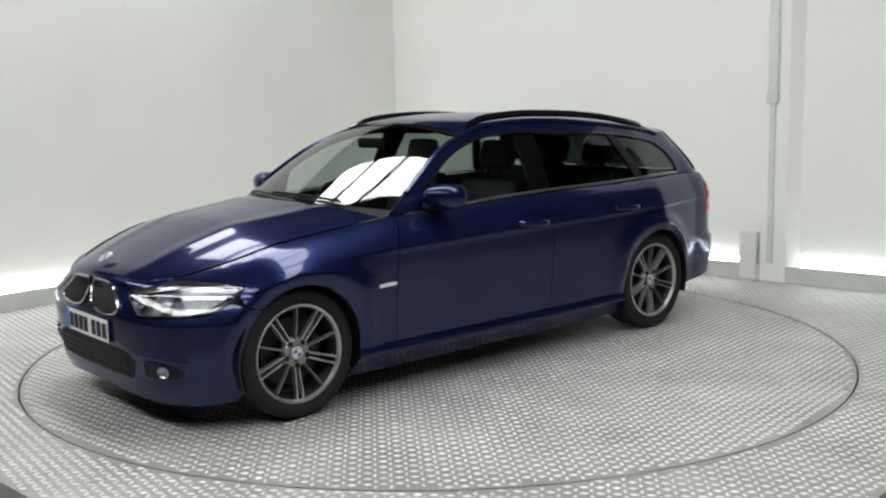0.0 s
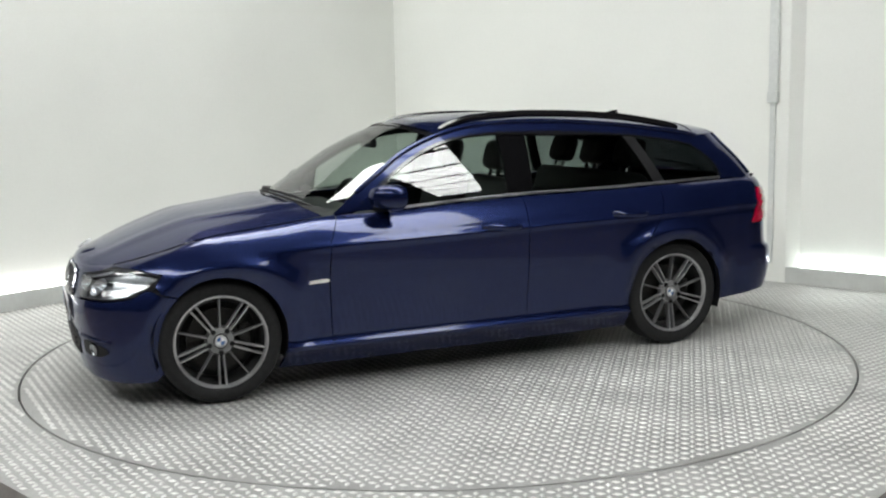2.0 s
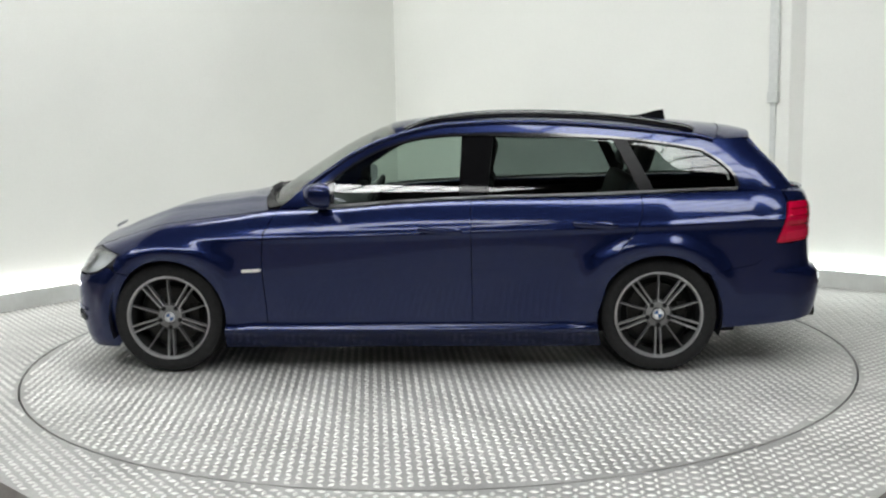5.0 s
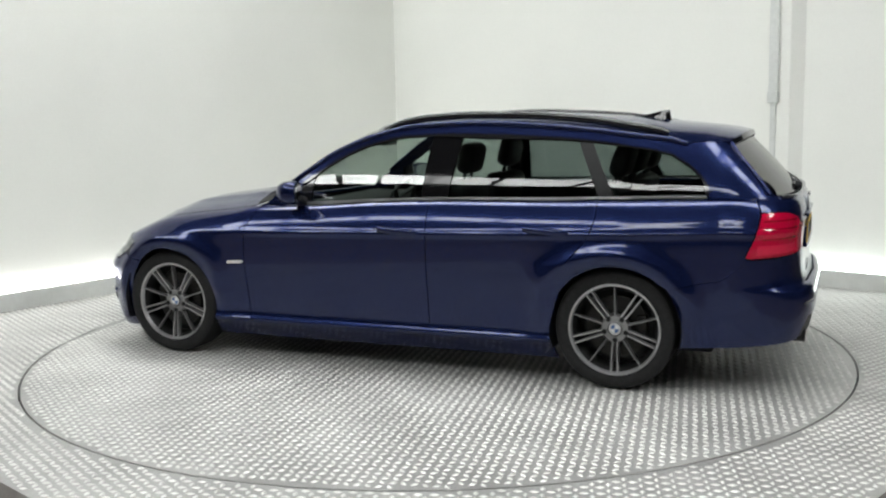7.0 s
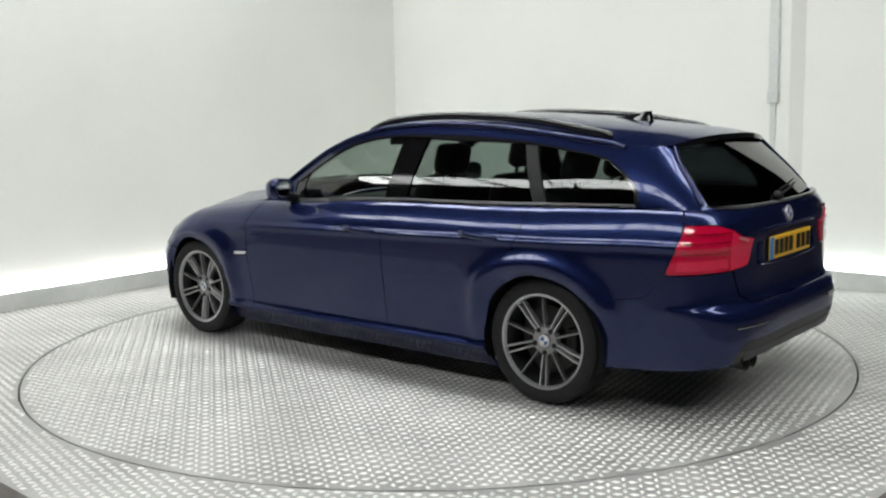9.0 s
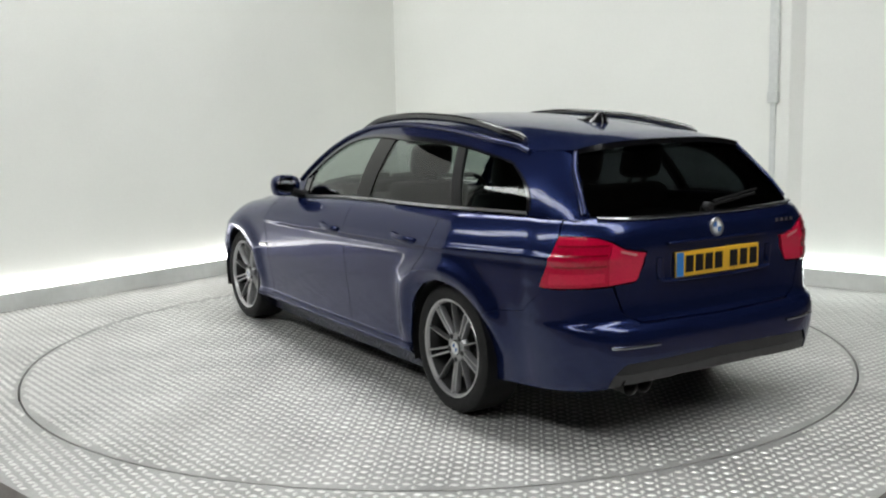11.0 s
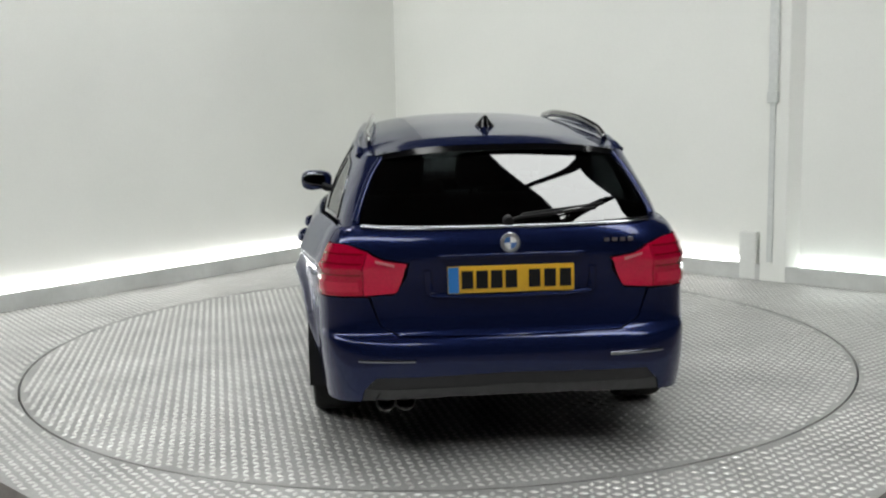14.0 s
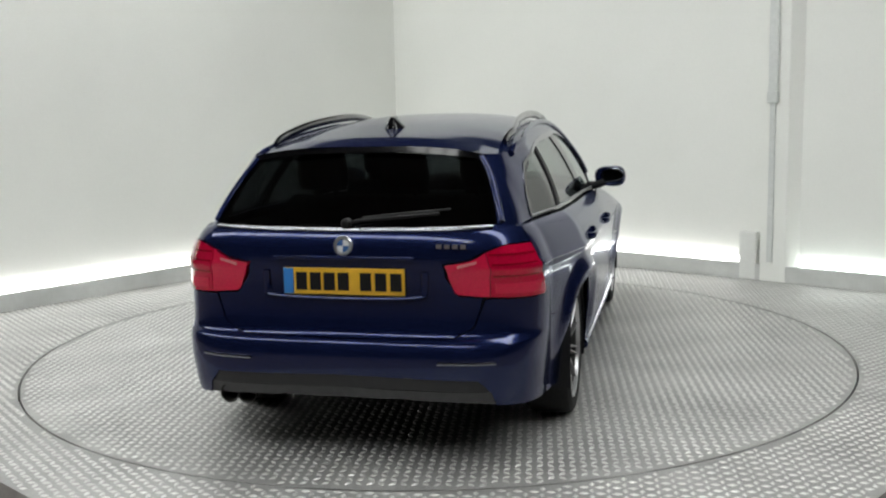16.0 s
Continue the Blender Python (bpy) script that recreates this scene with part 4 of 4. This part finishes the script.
for sd in (1, -1):
    fo = spline([(s_at_y(0.53, 0.3, True), 0.275), (s_at_y(0.53, 0.33, True), 0.335), (s_at_y(0.60, 0.35, True), 0.345), (s_at_y(0.70, 0.34, True), 0.318), (s_at_y(0.71, 0.3, True), 0.29), (s_at_y(0.65, 0.26, True), 0.268), (s_at_y(0.53, 0.3, True), 0.275)], 5)
    b = sheet(fo[:-1], cell=0.04, out=0.004, thick=0.012, gap=0)
    part("fog_lamp_recess", mirrored(b) if sd < 0 else b, BLACK, car)
    m = facing(s_at_y(0.635, 0.307, True), 0.307, 0.004)
    if sd < 0:
        m = Matrix.Diagonal((1, -1, 1, 1)) @ m
    bm = bmesh.new()
    lathe(bm, [(0.032, 0.0), (0.032, 0.008), (0.028, 0.010), (0.023, 0.004), (0.0005, 0.002)], seg=24)
    bm.transform(m)
    part("fog_lamp", bm, BOWL, car, "round fog lamp")
    # bead added over the recess to catch a highlight line
    bm = bmesh.new()
    tube(bm, [skin(s_at_y(y_, 0.36, True), 0.362 - 0.03 * (y_ - 0.5) ** 2 * 8) + normal_at(s_at_y(y_, 0.36, True), 0.36) * 0.001 for y_ in (0.50, 0.54, 0.58, 0.62, 0.66, 0.70, 0.73)], 0.011, 0.008, seg=10)
    part("fog_lamp_brow", mirrored(bm) if sd < 0 else bm, PAINT, car)
    rep = [Vector((0.93, 0.585)), Vector((0.925, 0.601)), Vector((0.83, 0.606)), Vector((0.815, 0.598)), Vector((0.83, 0.589))]
    b = sheet(rep, cell=0.05, out=0.010, thick=0.01, gap=0)
    part("side_repeater", mirrored(b) if sd < 0 else b, WHITE_CLEAR, car, "clear side repeater")
    # door handles with a scooped recess
    for hx, hz in ((-0.185, 0.812), (-1.03, 0.832)):
        bm = bmesh.new()
        pts = [skin(hx + 0.115 - 0.23 * k / 10, hz + 0.004 - 0.0012 * k) for k in range(11)]
        for k, p in enumerate(pts):
            p.y += 0.026 * math.sin(math.pi * k / 10) ** 0.5
        tube(bm, pts, 0.011, 0.017, seg=10)
        part("door_handle", mirrored(bm) if sd < 0 else bm, PAINT, car)
        b = sheet(spline([(hx + 0.07, hz), (hx, hz + 0.026), (hx - 0.07, hz), (hx, hz - 0.034), (hx + 0.07, hz)], 5)[:-1], cell=0.05, out=0.002, thick=0.004, gap=0)
        part("handle_cup", mirrored(b) if sd < 0 else b, PAINT, car)
    # roof rail with two feet
    rp = [(0.03, 1.343), (-0.06, 1.382), (-0.2, 1.411), (-0.5, 1.427), (-0.84, 1.419), (-1.17, 1.395), (-1.42, 1.356), (-1.55, 1.333), (-1.60, 1.312)]
    yy = lambda x: skin(x, table(x, [(p[0], p[1]) for p in sorted(roof_pts)])).y - 0.045
    bm = bmesh.new()
    tube(bm, [(p.x, sd * yy(p.x), p.y) for p in spline(rp, 5)], 0.013, 0.021, seg=12)
    part("roof_rail", bm, GLOSS_BLACK, car, "gloss black roof rail")
    # mirror: shell, glass and arm
    mir = new("door_mirror")
    mir.parent = car
    bm = bmesh.new()
    bmesh.ops.create_uvsphere(bm, u_segments=24, v_segments=14, radius=1)
    for v in bm.verts:
        x, y, z = v.co
        x = max(x, -0.42)
        y, z = math.copysign(abs(y) ** 0.72, y), math.copysign(abs(z) ** 0.72, z)
        v.co = Vector((0.47 + 0.095 * x - 0.03 * y, sd * (0.893 + 0.102 * y), 1.010 + 0.066 * z * (1 + 0.10 * y)))
    part("mirror_shell", bm, PAINT, mir)
    bm = bmesh.new()
    bmesh.ops.create_uvsphere(bm, u_segments=24, v_segments=8, radius=1)
    for v in bm.verts:
        x, y, z = v.co
        y, z = math.copysign(abs(y) ** 0.72, y), math.copysign(abs(z) ** 0.72, z)
        v.co = Vector((0.431 + 0.004 * x - 0.03 * y, sd * (0.893 + 0.090 * y), 1.010 + 0.054 * z))
    part("mirror_glass", bm, MIRROR, mir, "silvered mirror glass")
    bm = bmesh.new()
    tube(bm, [(0.485, sd * 0.73, 0.948), (0.475, sd * 0.79, 0.948), (0.468, sd * 0.825, 0.958), (0.465, sd * 0.86, 0.975)], 0.04, 0.028, seg=10)
    part("mirror_arm", bm, BLACK, mir)


# number plates, writing as plain bars
def number_plate(name, x, z, facing_x, colour, label, lean):
    pl = new(name)
    pl.parent = car
    tagged(pl, label)
    bm = bmesh.new()
    box(bm, -0.26, 0.26, -0.004, 0.004, -0.0555, 0.0555, 0.003)
    part("plate", bm, colour, pl)
    bm = bmesh.new()
    box(bm, 0.215, 0.258, 0.0045, 0.0055, -0.053, 0.053)
    part("band", bm, BLUE, pl, "blue band", smooth=False)
    for k, u in enumerate((0.180, 0.120, 0.060, 0.0, -0.096, -0.160, -0.224)):
        bm = bmesh.new()
        box(bm, u - 0.024, u + 0.024, 0.0045, 0.006, -0.037, 0.037, 0.0)
        part("bar", bm, BLACK, pl, "plain dark bar", smooth=False)
    pl.matrix_basis = Matrix.Translation((x, 0, z)) @ pose(0, 0, 0, 0, 0, 90 if facing_x < 0 else -90) @ pose(0, 0, 0, lean)
    return pl


number_plate("rear_number_plate", tail(0.78) - 0.012, 0.779, -1, YELLOW, "yellow number plate with dark bars", 0)
number_plate("front_number_plate", nose(0.45) + 0.012, 0.448, 1, PLATEWHITE, "white number plate with dark bars", 0)
bm = bmesh.new()
rec = spline([(-0.34, 0.82), (-0.335, 0.742), (-0.30, 0.716), (0, 0.708), (0.30, 0.716), (0.335, 0.742), (0.34, 0.82)], 6)
tube(bm, [(skin(s_at_y(max(0.002, abs(p.x)), p.y, False), p.y).x - 0.003, p.x, p.y) for p in rec], 0.016, 0.011, seg=12)
part("plate_recess_edge", bm, PAINT, car)
bm = bmesh.new()
box(bm, tail(0.89) - 0.018, tail(0.89) + 0.01, -0.30, 0.30, 0.868, 0.884, 0.004)
part("tailgate_handle_strip", bm, PAINT, car)
bm = bmesh.new()
for k in range(4):
    u = -0.40 - 0.033 * k
    box(bm, tail(0.925) - 0.001, tail(0.925) + 0.02, u - 0.011, u + 0.011, 0.917, 0.933)
part("model_badge", bm, CHROME, car, "small chrome badge bars", smooth=False)
# bumper reflectors in bright metal, which paints in their pale highlight
for sd in (1, -1):
    bm = bmesh.new()
    tube(bm, [Vector((1, sd, 1)) * (skin(tl_s(y_, 0.462), 0.462) + Vector((-0.001, 0, 0))) for y_ in (0.40, 0.46, 0.52, 0.58, 0.63)], 0.006, 0.007, seg=8)
    part("bumper_reflector", bm, BOWL, car, "slim glossy reflector strip")
# ledge under the rear window, in bright metal that paints in its highlight
bm = bmesh.new()
ledge = [(-0.60 + 1.2 * k / 24) for k in range(25)]
tube(bm, [(skin(s_at_y(max(0.002, abs(u)), 0.99, False), 0.99).x - 0.004, u, 0.986 + 0.010 * (u / 0.6) ** 2) for u in ledge], 0.012, 0.009, seg=12)
part("window_ledge_highlight", bm, BOWL, car, "metal strip for the highlight under the rear window")
# exhaust
for yy in (0.525, 0.445):
    lathe_bm = bmesh.new()
    lathe(lathe_bm, [(0.034, -0.06), (0.040, 0.07), (0.042, 0.072), (0.037, 0.068), (0.030, -0.02), (0.0005, -0.02)], seg=24)
    lathe_bm.transform(Matrix.Translation((-2.225, yy, 0.287)) @ pose(0, 0, 0, 0, 0, 90))
    part("exhaust_pipe", lathe_bm, STEEL, car, "dark steel tailpipe")
# aerial fin, body colour replaced by black so no roof light reflects in it
bm = bmesh.new()
fin = [(-1.30, 0.006, 0.0), (-1.36, 0.030, 0.008), (-1.42, 0.042, 0.026), (-1.48, 0.044, 0.046), (-1.515, 0.030, 0.052), (-1.525, 0.034, 0.0)]
rows_ = []
for fx, fw, fh in fin:
    base = 1.390 + (fx + 1.4) * 0.09
    rows_.append([bm.verts.new((fx, fw * c, base - 0.01 + (fh + 0.012) * h)) for c, h in ((-1.3, 0), (-0.7, 0.55), (-0.2, 1), (0.2, 1), (0.7, 0.55), (1.3, 0))])
for p, q in zip(rows_, rows_[1:]):
    for k in range(5):
        bm.faces.new((p[k], p[k + 1], q[k + 1], q[k]))
part("aerial_fin", bm, PILLAR, car, "aerial fin, blackened against reflections")
# wipers
wip = new("rear_wiper")
wip.parent = car
wz = lambda y, z: -2.222 + 0.295 * (z - 0.99) / 0.325 + 0.25 * y * y
bm = bmesh.new()
tube(bm, [(wz(0.0, 1.01) - 0.02, 0.0, 1.01), (wz(0.0, 1.02) - 0.03, -0.05, 1.022), (wz(0.2, 1.04) - 0.03, -0.22, 1.035), (wz(0.38, 1.05) - 0.022, -0.38, 1.045)], 0.005, 0.007, seg=8)
part("wiper_arm", bm, BLACK, wip)
bm = bmesh.new()
tube(bm, [(wz(0.08, 1.035) - 0.014, -0.06, 1.03), (wz(0.2, 1.05) - 0.014, -0.22, 1.045), (wz(0.40, 1.06) - 0.012, -0.42, 1.06)], 0.004, 0.006, seg=8)
part("wiper_blade", bm, BLACK, wip)
bm = bmesh.new()
lathe(bm, [(0.022, 0), (0.022, 0.03), (0.015, 0.038), (0.0005, 0.038)], seg=20)
bm.transform(Matrix.Translation((wz(0, 1.01), 0, 1.01)) @ pose(0, 0, 0, 0, 0, 90))
part("wiper_pivot", bm, BLACK, wip)
for k, (y0, y1) in enumerate(((0.55, -0.10), (-0.02, -0.62))):
    wp = new("front_wiper")
    wp.parent = car
    bm = bmesh.new()
    f = lambda y, up: (0.935 - 0.22 * (y / 0.7) ** 2 - up * 0.5, y, 0.975 - 0.045 * (y / 0.7) ** 2 + up)
    tube(bm, [f(y0, 0.005), f(y0 + (y1 - y0) * 0.4, 0.02), f(y1, 0.028)], 0.009, 0.008, seg=8)
    part("wiper_arm", bm, BLACK, wp)
    bm = bmesh.new()
    tube(bm, [f(y0 - 0.1, 0.03), f((y0 + y1) / 2, 0.04), f(y1, 0.04)], 0.005, 0.007, seg=8)
    part("wiper_blade", bm, BLACK, wp)

# ---------- inside the car ----------
def car_seat(x, y, wide, back_lean=14):
    st = new("seat")
    st.parent = car
    bm = bmesh.new()
    box(bm, -0.25, 0.27, -wide / 2, wide / 2, -0.08, 0.09, 0.05)
    part("cushion", bm, CLOTH, st)
    bm = bmesh.new()
    box(bm, -0.08, 0.06, -wide / 2, wide / 2, 0.0, 0.58, 0.05)
    bm.transform(Matrix.Translation((-0.24, 0, 0.03)) @ pose(0, 0, 0, 0, -back_lean, 0))
    part("backrest", bm, CLOTH, st)
    for yy in ((0,) if wide < 0.8 else (-0.42, 0, 0.42)):
        bm = bmesh.new()
        box(bm, -0.05, 0.05, yy - 0.13, yy + 0.13, 0.62, 0.80, 0.045)
        box(bm, -0.01, 0.01, yy - 0.06, yy - 0.045, 0.55, 0.66)
        box(bm, -0.01, 0.01, yy + 0.045, yy + 0.06, 0.55, 0.66)
        bm.transform(Matrix.Translation((-0.24, 0, 0.03)) @ pose(0, 0, 0, 0, -back_lean, 0))
        part("headrest", bm, CLOTH, st)
    st.matrix_basis = pose(x, y, 0.46)
    return st


car_seat(-0.02, 0.36, 0.50)
car_seat(-0.02, -0.36, 0.50)
car_seat(-0.88, 0.0, 1.26, 18)
bm = bmesh.new()
box(bm, 0.36, 0.78, -0.70, 0.70, 0.60, 0.90, 0.07)
part("dashboard", bm, DASH, car, "dark soft dashboard")
bm = bmesh.new()
tube(bm, [(0, 0.185 * math.cos(2 * math.pi * k / 32), 0.185 * math.sin(2 * math.pi * k / 32)) for k in range(33)], 0.016, seg=8, cap=False)
for a in (0, 120, 240):
    tube(bm, [(0.03, 0, 0), (0.0, 0.18 * math.cos(radians(a - 90)), 0.18 * math.sin(radians(a - 90)))], 0.018, 0.012, seg=8)
bm.transform(Matrix.Translation((0.36, -0.36, 0.85)) @ pose(0, 0, 0, 0, -24, 0))
part("steering_wheel", bm, DASH, car, "black three-spoke steering wheel")
bm = bmesh.new()
box(bm, 0.26, 0.29, -0.12, 0.12, 1.24, 1.30, 0.012)
part("rear_view_mirror", bm, BLACK, car)
bm = bmesh.new()
box(bm, -2.05, -1.15, -0.58, 0.58, 0.60, 0.90, 0.03)
part("load_cover", bm, DASH, car, "dark load cover behind the rear seat")
bm = loft([e + Vector((0.0, -0.03, -0.03)) for e in rf_edge], [m_ + Vector((0, 0, -0.03)) for m_ in rf_mid], 13, 2.6)
part("headlining", bm, DASH, car, "dark headlining")


# ---------- turning ----------
OFF = Vector((0.1056, -0.1405))


def motions():
    """The turntable turns steadily clockwise and carries the car."""
    table_rows, car_rows = [], []
    for k in range(33):
        t = 0.5 * k
        a = 220.684 - 9.0307 * t
        c, s = math.cos(radians(a)), math.sin(radians(a))
        table_rows.append((t, pose(0, 0, 0, 0, 0, a - 180)))
        car_rows.append((t, pose(OFF.x * c - OFF.y * s, OFF.x * s + OFF.y * c, 0.003, 0, 0, a)))
    walk(turntable, table_rows)
    walk(car, car_rows)


motions()
